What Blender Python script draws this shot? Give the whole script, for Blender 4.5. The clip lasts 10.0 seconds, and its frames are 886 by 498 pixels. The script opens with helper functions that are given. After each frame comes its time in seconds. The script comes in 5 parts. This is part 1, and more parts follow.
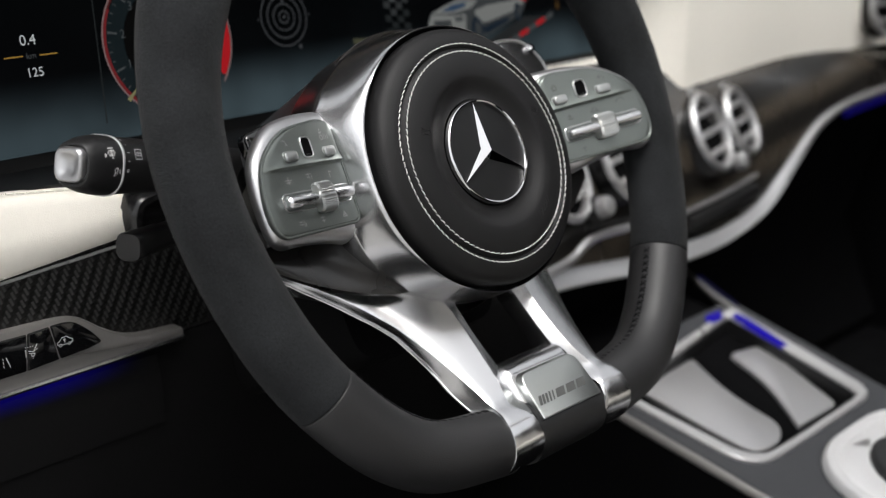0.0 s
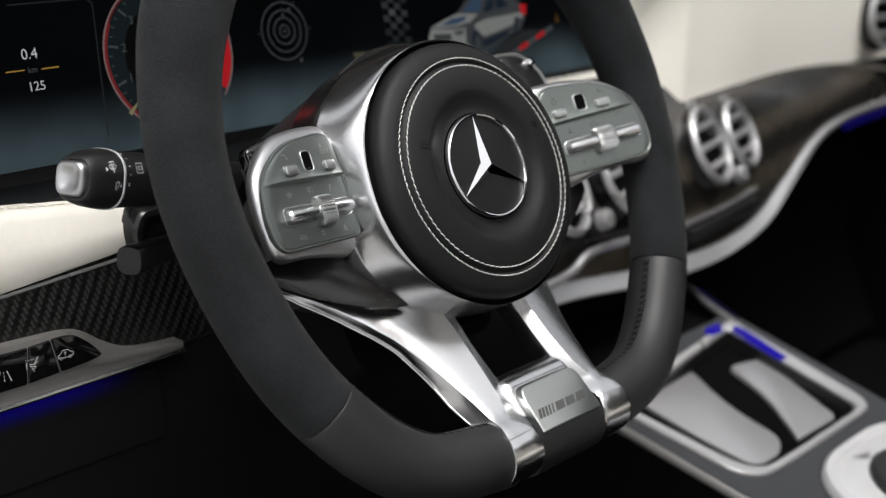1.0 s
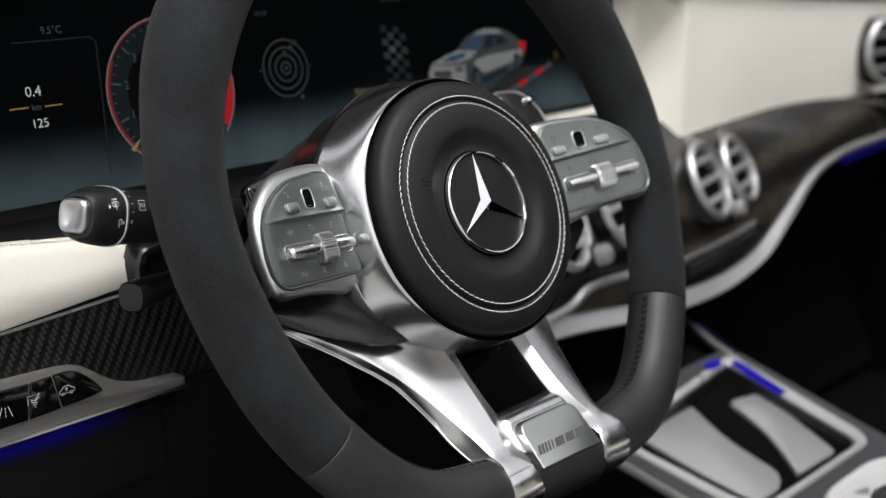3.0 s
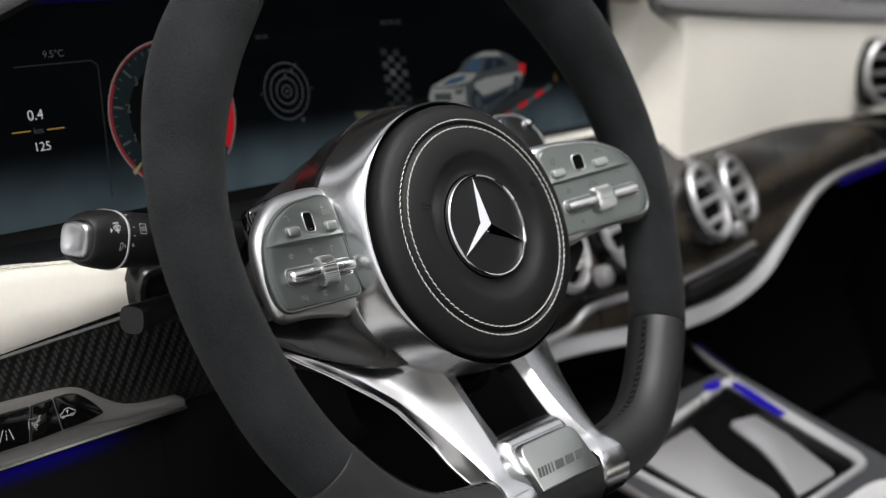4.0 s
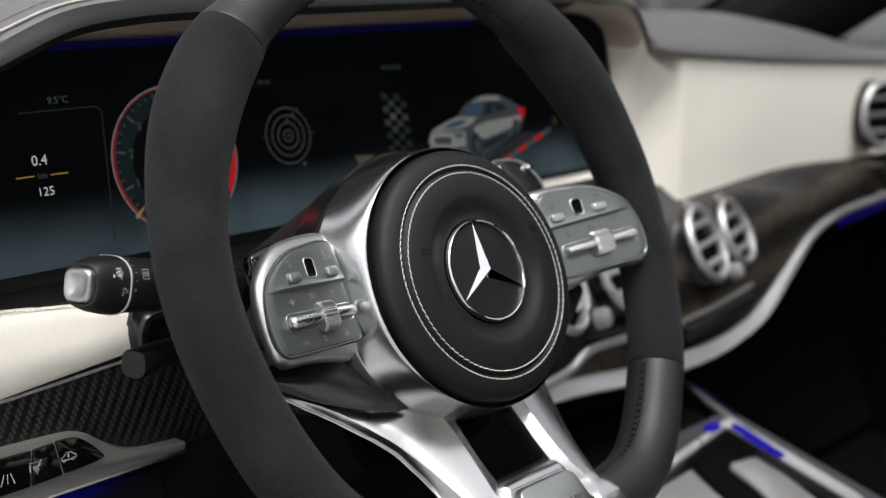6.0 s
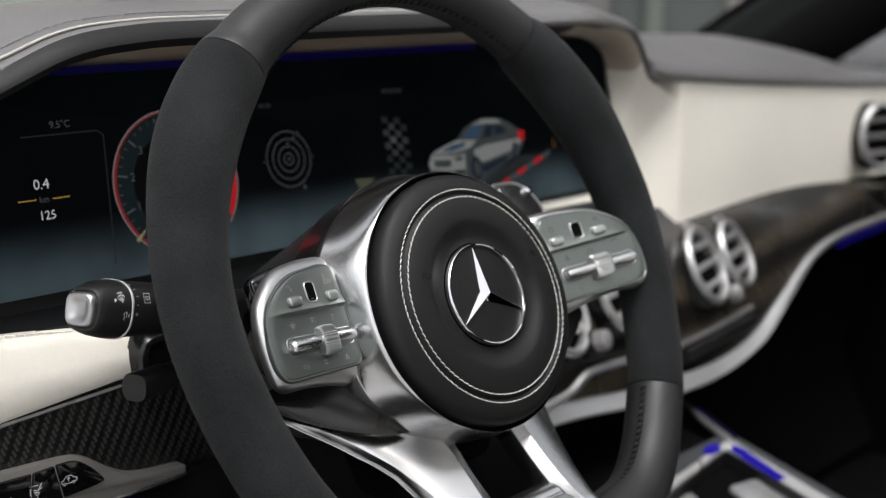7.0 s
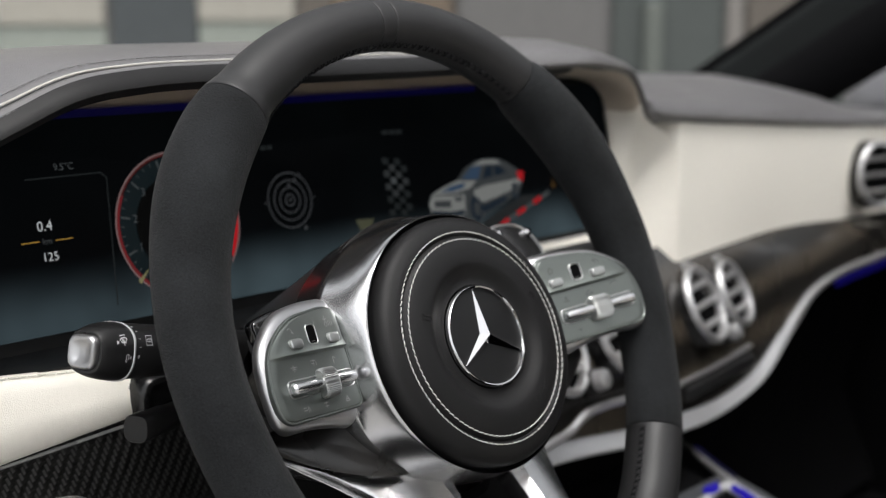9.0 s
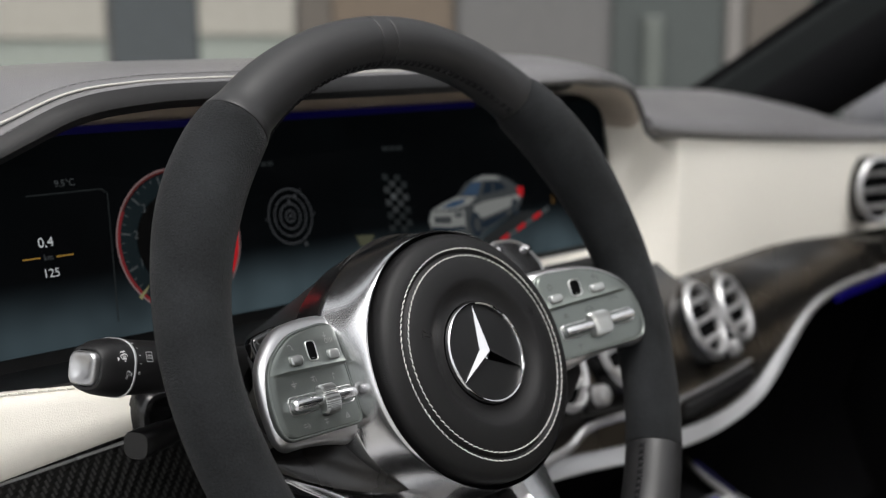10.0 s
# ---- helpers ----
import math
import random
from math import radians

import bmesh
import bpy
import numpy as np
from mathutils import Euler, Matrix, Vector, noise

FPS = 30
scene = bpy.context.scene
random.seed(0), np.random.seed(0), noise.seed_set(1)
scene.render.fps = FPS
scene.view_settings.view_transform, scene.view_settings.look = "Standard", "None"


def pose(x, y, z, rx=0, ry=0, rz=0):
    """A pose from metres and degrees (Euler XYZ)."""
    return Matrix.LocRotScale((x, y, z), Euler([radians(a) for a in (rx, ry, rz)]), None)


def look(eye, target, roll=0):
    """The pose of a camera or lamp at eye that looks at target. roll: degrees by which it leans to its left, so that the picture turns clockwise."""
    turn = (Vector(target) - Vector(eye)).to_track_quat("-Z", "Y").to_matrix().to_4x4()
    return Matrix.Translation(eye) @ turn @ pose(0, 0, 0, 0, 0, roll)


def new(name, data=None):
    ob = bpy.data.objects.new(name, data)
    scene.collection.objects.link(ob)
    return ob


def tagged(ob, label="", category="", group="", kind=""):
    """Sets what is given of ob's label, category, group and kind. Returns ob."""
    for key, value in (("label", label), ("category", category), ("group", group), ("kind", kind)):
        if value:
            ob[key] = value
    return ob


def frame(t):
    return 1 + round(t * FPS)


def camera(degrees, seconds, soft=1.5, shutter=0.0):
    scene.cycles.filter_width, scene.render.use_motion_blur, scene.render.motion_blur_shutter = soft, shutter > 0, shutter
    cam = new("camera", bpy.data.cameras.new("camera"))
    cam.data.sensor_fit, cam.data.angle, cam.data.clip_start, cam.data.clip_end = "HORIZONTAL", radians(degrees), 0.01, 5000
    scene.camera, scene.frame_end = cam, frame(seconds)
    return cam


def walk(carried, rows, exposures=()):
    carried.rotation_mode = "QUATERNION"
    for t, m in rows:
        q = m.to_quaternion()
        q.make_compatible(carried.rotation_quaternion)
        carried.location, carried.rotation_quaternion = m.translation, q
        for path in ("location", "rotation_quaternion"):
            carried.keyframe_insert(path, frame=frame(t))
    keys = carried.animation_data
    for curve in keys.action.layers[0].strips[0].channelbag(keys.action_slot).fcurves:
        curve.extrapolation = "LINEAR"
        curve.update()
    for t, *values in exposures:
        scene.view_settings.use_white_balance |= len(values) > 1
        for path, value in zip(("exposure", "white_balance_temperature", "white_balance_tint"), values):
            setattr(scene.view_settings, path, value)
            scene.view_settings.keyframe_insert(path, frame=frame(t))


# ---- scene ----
cam = camera(38.42, 10.0, soft=1.15)
PATH = [
    (0.0, -0.48186, -0.42697, 1.04893, 72.574, 0.199, -46.425),
    (0.5, -0.48263, -0.42749, 1.04944, 72.811, 0.175, -46.436),
    (1.0, -0.48285, -0.42795, 1.05034, 73.097, 0.176, -46.417),
    (1.5, -0.48324, -0.42832, 1.05093, 73.382, 0.167, -46.415),
    (2.0, -0.48382, -0.42875, 1.05208, 73.764, 0.193, -46.430),
    (2.5, -0.48447, -0.42919, 1.05291, 74.112, 0.155, -46.429),
    (4.0, -0.48649, -0.43113, 1.05701, 75.337, 0.118, -46.416),
    (4.5, -0.48724, -0.43140, 1.05791, 75.756, 0.106, -46.439),
    (5.0, -0.48812, -0.43229, 1.05970, 76.211, 0.109, -46.439),
    (5.5, -0.48885, -0.43304, 1.06096, 76.570, 0.086, -46.431),
    (7.0, -0.49113, -0.43520, 1.06518, 77.871, 0.072, -46.432),
    (7.5, -0.49206, -0.43559, 1.06647, 78.190, 0.021, -46.452),
    (8.0, -0.49314, -0.43666, 1.06792, 78.625, 0.019, -46.445),
    (8.5, -0.49359, -0.43727, 1.06900, 78.973, 0.010, -46.433),
    (9.0, -0.49444, -0.43782, 1.07030, 79.419, 0.005, -46.446),
    (9.5, -0.49487, -0.43856, 1.07115, 79.729, -0.013, -46.426),
    (10.0, -0.49552, -0.43904, 1.07201, 80.046, -0.017, -46.436),
]
walk(cam, [(t, pose(x, y, z, rx, ry, rz)) for t, x, y, z, rx, ry, rz in PATH])
cam.data.dof.use_dof = True
cam.data.dof.focus_distance = 0.63
cam.data.dof.aperture_fstop = 6.6
scene.view_settings.exposure = 0.85

# ---- world and sun: bright overcast day ----
world = bpy.data.worlds.new("overcast_sky")
scene.world = world
world.use_nodes = True
wn = world.node_tree
sky = wn.nodes.new("ShaderNodeTexSky")
sky.sky_type, sky.sun_disc = "NISHITA", False
sky.sun_elevation, sky.sun_rotation = radians(69), radians(214)
sky.dust_density, sky.ozone_density = 4.0, 0.6
grey = wn.nodes.new("ShaderNodeHueSaturation")
grey.inputs["Saturation"].default_value = 0.10
wn.links.new(sky.outputs[0], grey.inputs["Color"])
wn.links.new(grey.outputs[0], wn.nodes["Background"].inputs["Color"])
wn.nodes["Background"].inputs["Strength"].default_value = 0.15
sun = new("sun", bpy.data.lights.new("sun", "SUN"))
sun.data.energy, sun.data.angle, sun.data.color = 1.2, radians(30), (1.0, 0.97, 0.93)
sun.matrix_world = look((-0.92, -1.36, 5.1), (0, 0, 0.8))


# ---- materials ----
def material(name, colour, rough=0.5, metal=0.0, vary=0.15, grain=60.0, bump=0.0, bump_scale=400.0, coat=0.0, sheen=0.0,
             rough_vary=0.08, spec=0.5, stretch=(1, 1, 1), pores=False):
    """A principled surface with stains at one scale, grain and relief at another."""
    m = bpy.data.materials.new(name)
    m.use_nodes = True
    n, l = m.node_tree.nodes, m.node_tree.links
    p = n["Principled BSDF"]
    p.inputs["Metallic"].default_value = metal
    p.inputs["Coat Weight"].default_value = coat
    p.inputs["Coat Roughness"].default_value = 0.06
    p.inputs["Sheen Weight"].default_value = sheen
    p.inputs["Sheen Roughness"].default_value = 0.45
    p.inputs["Specular IOR Level"].default_value = spec
    co = n.new("ShaderNodeTexCoord")
    mp = n.new("ShaderNodeMapping")
    mp.inputs["Scale"].default_value = stretch
    l.new(co.outputs["Object"], mp.inputs["Vector"])
    big = n.new("ShaderNodeTexNoise")
    big.inputs["Scale"].default_value, big.inputs["Detail"].default_value = grain * 0.2, 4
    fine = n.new("ShaderNodeTexNoise")
    fine.inputs["Scale"].default_value, fine.inputs["Detail"].default_value = grain * 8, 3
    for t in (big, fine):
        l.new(mp.outputs[0], t.inputs["Vector"])
    add = n.new("ShaderNodeMath")
    add.operation = "ADD"
    l.new(big.outputs["Fac"], add.inputs[0])
    l.new(fine.outputs["Fac"], add.inputs[1])
    ramp = n.new("ShaderNodeMapRange")
    ramp.inputs["From Min"].default_value, ramp.inputs["From Max"].default_value = 0.6, 1.4
    ramp.inputs["To Min"].default_value, ramp.inputs["To Max"].default_value = 1 - vary, 1 + vary
    l.new(add.outputs[0], ramp.inputs["Value"])
    mul = n.new("ShaderNodeVectorMath")
    mul.operation = "SCALE"
    mul.inputs[0].default_value = colour
    l.new(ramp.outputs[0], mul.inputs["Scale"])
    l.new(mul.outputs[0], p.inputs["Base Color"])
    rr = n.new("ShaderNodeMapRange")
    rr.inputs["From Min"].default_value, rr.inputs["From Max"].default_value = 0.35, 0.65
    rr.inputs["To Min"].default_value, rr.inputs["To Max"].default_value = max(0.02, rough - rough_vary), min(1, rough + rough_vary)
    l.new(big.outputs["Fac"], rr.inputs["Value"])
    l.new(rr.outputs[0], p.inputs["Roughness"])
    if bump:
        if pores:
            rel = n.new("ShaderNodeTexVoronoi")
            rel.inputs["Scale"].default_value = bump_scale
            out = rel.outputs["Distance"]
        else:
            rel = n.new("ShaderNodeTexNoise")
            rel.inputs["Scale"].default_value, rel.inputs["Detail"].default_value = bump_scale, 3
            out = rel.outputs["Fac"]
        l.new(mp.outputs[0], rel.inputs["Vector"])
        b = n.new("ShaderNodeBump")
        b.inputs["Strength"].default_value, b.inputs["Distance"].default_value = bump, 0.0006
        l.new(out, b.inputs["Height"])
        l.new(b.outputs[0], p.inputs["Normal"])
    return m


def glow(name, colour, strength=1.0):
    m = bpy.data.materials.new(name)
    m.use_nodes = True
    p = m.node_tree.nodes["Principled BSDF"]
    p.inputs["Base Color"].default_value = (0.004, 0.004, 0.004, 1)
    p.inputs["Roughness"].default_value = 0.4
    p.inputs["Specular IOR Level"].default_value = 0.05
    p.inputs["Emission Color"].default_value = (*colour, 1)
    p.inputs["Emission Strength"].default_value = strength
    return m


def carbon_material():
    """2x2 twill of carbon threads under clear lacquer, in the panel's x and z."""
    m = bpy.data.materials.new("carbon_twill")
    m.use_nodes = True
    n, l = m.node_tree.nodes, m.node_tree.links
    p = n["Principled BSDF"]
    co = n.new("ShaderNodeTexCoord")
    sep = n.new("ShaderNodeSeparateXYZ")
    l.new(co.outputs["Object"], sep.inputs[0])

    def calc(op, a, b=None):
        k = n.new("ShaderNodeMath")
        k.operation = op
        for i, v in ((0, a), (1, b)):
            if v is None:
                continue
            if isinstance(v, (int, float)):
                k.inputs[i].default_value = v
            else:
                l.new(v, k.inputs[i])
        return k.outputs[0]

    def turned(a, b):
        return calc("ADD", calc("MULTIPLY", sep.outputs["X"], a * 435.0), calc("MULTIPLY", sep.outputs["Z"], b * 435.0))

    lay = radians(23)
    u, v = turned(math.cos(lay), math.sin(lay)), turned(math.sin(lay), -math.cos(lay))
    cell = calc("FLOORED_MODULO", calc("ADD", calc("FLOOR", u), calc("FLOOR", v)), 4.0)
    warp = calc("LESS_THAN", cell, 1.5)
    hu = calc("ABSOLUTE", calc("SINE", calc("MULTIPLY", u, math.pi)))
    hv = calc("ABSOLUTE", calc("SINE", calc("MULTIPLY", v, math.pi)))
    inv = calc("SUBTRACT", 1.0, warp)
    height = calc("ADD", calc("MULTIPLY", hu, warp), calc("MULTIPLY", hv, inv))
    shade = calc("MULTIPLY", height, calc("ADD", calc("MULTIPLY", warp, 0.036), 0.004))
    comb = n.new("ShaderNodeCombineColor")
    for k in range(3):
        l.new(shade, comb.inputs[k])
    l.new(comb.outputs[0], p.inputs["Base Color"])
    b = n.new("ShaderNodeBump")
    b.inputs["Strength"].default_value, b.inputs["Distance"].default_value = 0.22, 0.0006
    l.new(height, b.inputs["Height"])
    l.new(b.outputs[0], p.inputs["Normal"])
    p.inputs["Roughness"].default_value = 0.38
    p.inputs["Coat Weight"].default_value, p.inputs["Coat Roughness"].default_value = 0.15, 0.1
    return m


def wood_material():
    """Black-brown lacquered veneer with long flowing grain."""
    m = material("dark_veneer", (0.05, 0.042, 0.034), 0.24, vary=0.2, grain=20, coat=0.25)
    n, l = m.node_tree.nodes, m.node_tree.links
    w = n.new("ShaderNodeTexWave")
    w.wave_type, w.bands_direction = "BANDS", "Z"
    w.inputs["Scale"].default_value, w.inputs["Distortion"].default_value = 3.4, 2.2
    w.inputs["Detail"].default_value, w.inputs["Detail Scale"].default_value = 3.0, 1.2
    mp = n.new("ShaderNodeMapping")
    mp.inputs["Scale"].default_value, mp.inputs["Rotation"].default_value = (0.8, 0.8, 2.0), (0, 0.12, 0)
    co = n.new("ShaderNodeTexCoord")
    l.new(co.outputs["Object"], mp.inputs[0])
    l.new(mp.outputs[0], w.inputs["Vector"])
    r = n.new("ShaderNodeValToRGB")
    r.color_ramp.elements[0].color, r.color_ramp.elements[1].color = (0.010, 0.009, 0.008, 1), (0.040, 0.033, 0.025, 1)
    r.color_ramp.elements[0].position, r.color_ramp.elements[1].position = 0.25, 0.95
    l.new(w.outputs["Fac"], r.inputs[0])
    l.new(r.outputs[0], n["Principled BSDF"].inputs["Base Color"])
    return m


ALCANTARA = material("black_suede", (0.0130, 0.0139, 0.0149), 0.93, vary=0.8, grain=150, bump=1.0, bump_scale=1100, sheen=0.04, spec=0.12)
LEATHER = material("black_leather", (0.0132, 0.0130, 0.0137), 0.48, vary=0.12, grain=80, bump=0.10, bump_scale=1500, pores=True, spec=0.42)
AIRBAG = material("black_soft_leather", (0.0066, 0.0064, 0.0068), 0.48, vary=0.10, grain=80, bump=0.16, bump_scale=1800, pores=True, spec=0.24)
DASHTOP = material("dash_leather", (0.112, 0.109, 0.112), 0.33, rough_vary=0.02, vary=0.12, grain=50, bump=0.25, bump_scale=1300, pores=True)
BEIGE = material("porcelain_leather", (0.83, 0.797, 0.722), 0.55, vary=0.03, grain=30, bump=0.18, bump_scale=1300, pores=True)
# two darker copies of the porcelain leather, the hood's shade put into their colour
BEIGESHADE = material("porcelain_leather_shaded", (0.50, 0.43, 0.355), 0.6, vary=0.06, grain=30, bump=0.15, bump_scale=1300, pores=True)
BEIGEDEEP = material("porcelain_leather_deep_shade", (0.34, 0.275, 0.215), 0.6, vary=0.06, grain=30, bump=0.15, bump_scale=1300, pores=True)
SATIN = material("satin_aluminium", (0.63, 0.63, 0.64), 0.225, 1.0, vary=0.025, grain=40, rough_vary=0.03)
FACE = material("brushed_switch_face", (0.170, 0.187, 0.177), 0.40, 0.9, vary=0.06, grain=70, bump=0.05, bump_scale=1200, stretch=(1, 8, 1))
CHROME = material("chrome", (0.82, 0.82, 0.83), 0.06, 1.0, vary=0.02, rough_vary=0.02)
EMBFIELD = material("emblem_field", (0.006, 0.006, 0.0065), 0.45, vary=0.1, spec=0.25)
TRAYTRIM = material("pale_silver_trim", (0.42, 0.42, 0.425), 0.34, 0.45, vary=0.04)
PLATE = material("pale_touch_plate", (0.52, 0.52, 0.525), 0.36, 0.2, vary=0.04)
PILLARCLOTH = material("dark_pillar_cloth", (0.0135, 0.0152, 0.0152), 0.9, vary=0.2, grain=60, bump=0.3, bump_scale=900, spec=0.1)
KNEE = material("soft_black_plastic", (0.0032, 0.0031, 0.0033), 0.85, vary=0.15, grain=60, bump=0.25, bump_scale=1400, pores=True, spec=0.08)
SURROUND = material("warm_grey_metal", (0.17, 0.164, 0.157), 0.36, 0.35, vary=0.05)
COVER = material("dark_gloss_cover", (0.014, 0.0132, 0.013), 0.28, vary=0.1, rough_vary=0.05, coat=0.15, spec=0.5)
BLASTED = material("blasted_aluminium", (0.50, 0.50, 0.51), 0.38, 1.0, vary=0.03, grain=60, rough_vary=0.04)
KEYCAP = material("satin_metal_key", (0.43, 0.44, 0.435), 0.32, 0.95, vary=0.04)
EMBLEM = material("polished_emblem", (0.60, 0.60, 0.61), 0.05, 1.0, vary=0.02, rough_vary=0.02)
SILVER = material("silver_paint", (0.46, 0.46, 0.465), 0.36, 0.8, vary=0.05)
TRIMGREY = material("grey_metal_trim", (0.36, 0.355, 0.35), 0.38, 0.9, vary=0.06)
BLACK = material("black_plastic", (0.006, 0.006, 0.0065), 0.5, vary=0.15, grain=80, bump=0.12, bump_scale=2000)
GLOSS = material("piano_black", (0.004, 0.004, 0.0045), 0.08, vary=0.1, coat=0.5, rough_vary=0.03)
SOFTBLACK = material("dark_carpet", (0.0022, 0.0022, 0.0025), 0.95, vary=0.3, grain=100, bump=0.6, bump_scale=900, spec=0.04)
THREAD = material("pale_thread", (0.52, 0.515, 0.495), 0.75, vary=0.15, grain=400)
DARKTHREAD = material("black_thread", (0.008, 0.008, 0.009), 0.85, vary=0.2, grain=400, spec=0.15)
PRINT = material("pale_print", (0.60, 0.60, 0.60), 0.6, vary=0.05)
EMBOSS = material("dark_engraving", (0.06, 0.062, 0.06), 0.6, vary=0.05)
CARBON = carbon_material()
WOOD = wood_material()
HEADLINER = material("pale_headliner", (0.50, 0.475, 0.45), 0.9, vary=0.08, grain=20, bump=0.2, bump_scale=900)
BLUE = glow("ambient_blue", (0.03, 0.008, 1.0), 0.19)
BLUEDIM = glow("ambient_blue_dim", (0.03, 0.01, 1.0), 0.008)
SYMBOL = material("pale_symbol_print", (0.34, 0.345, 0.34), 0.5, 0.5, vary=0.05)
SATINBLACK = material("satin_black_cover", (0.006, 0.006, 0.0065), 0.22, vary=0.1, rough_vary=0.05)
PIPING = material("pale_piping", (0.40, 0.39, 0.36), 0.4, vary=0.05)
SHROUD = material("satin_grey_plastic", (0.030, 0.0285, 0.0285), 0.36, vary=0.1, grain=60, rough_vary=0.04)
PADDLE = material("smoked_metal", (0.16, 0.16, 0.165), 0.26, 0.9, vary=0.06)
BADGE = material("brushed_badge", (0.37, 0.385, 0.375), 0.34, 1.0, vary=0.05, grain=60, stretch=(1, 8, 1), rough_vary=0.03)
PALEPANEL = material("pale_silver_panel", (0.33, 0.33, 0.335), 0.34, 0.5, vary=0.02, coat=0.25)


# ---- mesh helpers ----
def part(name, bm, mat, parent=None, label="", sharp=38, kind="", category="", group=""):
    """Links a bmesh as one mesh object."""
    bmesh.ops.recalc_face_normals(bm, faces=bm.faces)
    me = bpy.data.meshes.new(name)
    bm.to_mesh(me)
    bm.free()
    for p in me.polygons:
        p.use_smooth = True
    me.set_sharp_from_angle(angle=radians(sharp))
    me.materials.append(mat)
    ob = new(name, me)
    ob.parent = parent
    return tagged(ob, label, category, group, kind)


def thing(name, label, category, m=None, group="", kind=""):
    ob = new(name)
    ob.empty_display_size = 0.02
    ob.matrix_world = m or Matrix()
    return tagged(ob, label, category, group, kind)


def spline(pts, per=8, closed=False):
    """Points along a smooth curve through pts."""
    P = [Vector(p) for p in pts]
    n = len(P)
    out = []
    for i in range(n if closed else n - 1):
        if closed:
            a, b, c, d = P[i - 1], P[i], P[(i + 1) % n], P[(i + 2) % n]
        else:
            b, c = P[i], P[i + 1]
            a = P[i - 1] if i else 2 * b - c
            d = P[i + 2] if i + 2 < n else 2 * c - b
        for k in range(per):
            s = k / per
            out.append(0.5 * (2 * b + (c - a) * s + (2 * a - 5 * b + 4 * c - d) * s * s + (3 * b - a - 3 * c + d) * s ** 3))
    if not closed:
        out.append(P[-1].copy())
    return out


def rounded(corners, radius, per=6):
    """A polygon in two dimensions with its corners rounded; radius: one, or one a corner."""
    n, out = len(corners), []
    for i in range(n):
        r = radius[i] if isinstance(radius, (list, tuple)) else radius
        a, b, c = (Vector(corners[j % n]) for j in (i - 1, i, i + 1))
        e, g = (a - b), (c - b)
        k = min(r, e.length * 0.49, g.length * 0.49)
        p, q = b + e.normalized() * k, b + g.normalized() * k
        if k < 1e-6:
            out.append(b)
            continue
        for j in range(per + 1):
            s = j / per
            out.append((1 - s) ** 2 * p + 2 * s * (1 - s) * b + s * s * q)
    return out


def inset(poly, d):
    n = len(poly)
    area = sum(poly[i - 1].x * poly[i].y - poly[i].x * poly[i - 1].y for i in range(n))
    sign = 1 if area > 0 else -1
    out = []
    for i in range(n):
        e, g = (poly[i] - poly[i - 1]), (poly[(i + 1) % n] - poly[i])
        if e.length < 1e-9:
            e = g
        if g.length < 1e-9:
            g = e
        e, g = e.normalized(), g.normalized()
        m = Vector((-(e.y + g.y), e.x + g.x)) * sign
        ln = m.length
        m = m / ln if ln > 1e-6 else Vector((-e.y, e.x)) * sign
        out.append(poly[i] + m * d / max(0.5, ln / 2))
    return out


def loft(loops, caps=(True, True), wrap=True, bm=None):
    bm = bm or bmesh.new()
    rings = [[bm.verts.new(p) for p in lp] for lp in loops]
    n = len(rings[0])
    for a, b in zip(rings, rings[1:]):
        for i in range(n if wrap else n - 1):
            j = (i + 1) % n
            bm.faces.new((a[i], a[j], b[j], b[i]))
    if wrap and caps[0]:
        bm.faces.new(rings[0])
    if wrap and caps[1]:
        bm.faces.new(rings[-1])
    return bm


def ring_plate(outer, inner, h0, h1, bevel=0.001, place=None):
    """A flat ring between two outlines with the same number of points."""
    rows = [(outer, 0, h0), (outer, 0, h1 - bevel), (outer, bevel, h1), (inner, -bevel, h1), (inner, 0, h1 - bevel), (inner, 0, h0)]
    put_ = place or (lambda x, y, h: (x, y, h))
    return loft([[put_(p.x, p.y, h) for p in (inset(o, d) if d else o)] for o, d, h in rows], (False, False))


def flat(x, y, h):
    return (x, y, h)


def plate(outline, profile, place=flat, bm=None):
    """A plate of that outline: rings of (inset, height) from back to front."""
    poly = [Vector(p).to_2d() for p in outline]
    return loft([[place(p.x, p.y, h) for p in inset(poly, d)] for d, h in profile], bm=bm)


def slab(outline, h0, h1, bevel=0.0006, place=flat, bm=None):
    return plate(outline, [(0, h0), (0, h1 - bevel), (bevel * 0.3, h1 - bevel * 0.3), (bevel, h1)], place, bm)


def lathe(profile, seg=96, a0=0.0, a1=360.0, centre=(0, 0)):
    """Turns (radius, height) rows round the local z axis."""
    full = abs(a1 - a0) >= 360
    k = seg if full else seg + 1
    loops = []
    for r, h in profile:
        loops.append([(centre[0] + r * math.cos(radians(a0 + (a1 - a0) * i / seg)), centre[1] + r * math.sin(radians(a0 + (a1 - a0) * i / seg)), h)
                      for i in range(k)])
    return loft(loops, caps=(False, False), wrap=full)


def tube(path, radius, seg=12, bm=None, squash=(1, 1), up=(0, 0, 1), caps=True):
    """A round bar along path; radius: one, or one a point."""
    P = [Vector(p) for p in path]
    loops = []
    for i, p in enumerate(P):
        t = (P[min(i + 1, len(P) - 1)] - P[max(i - 1, 0)]).normalized()
        a = t.cross(Vector(up))
        if a.length < 1e-4:
            a = t.cross(Vector((1, 0, 0)))
        a.normalize()
        b = a.cross(t)
        r = radius[i] if isinstance(radius, (list, tuple)) else radius
        loops.append([p + (a * math.cos(2 * math.pi * k / seg) * squash[0] + b * math.sin(2 * math.pi * k / seg) * squash[1]) * r for k in range(seg)])
    return loft(loops, (caps, caps), bm=bm)


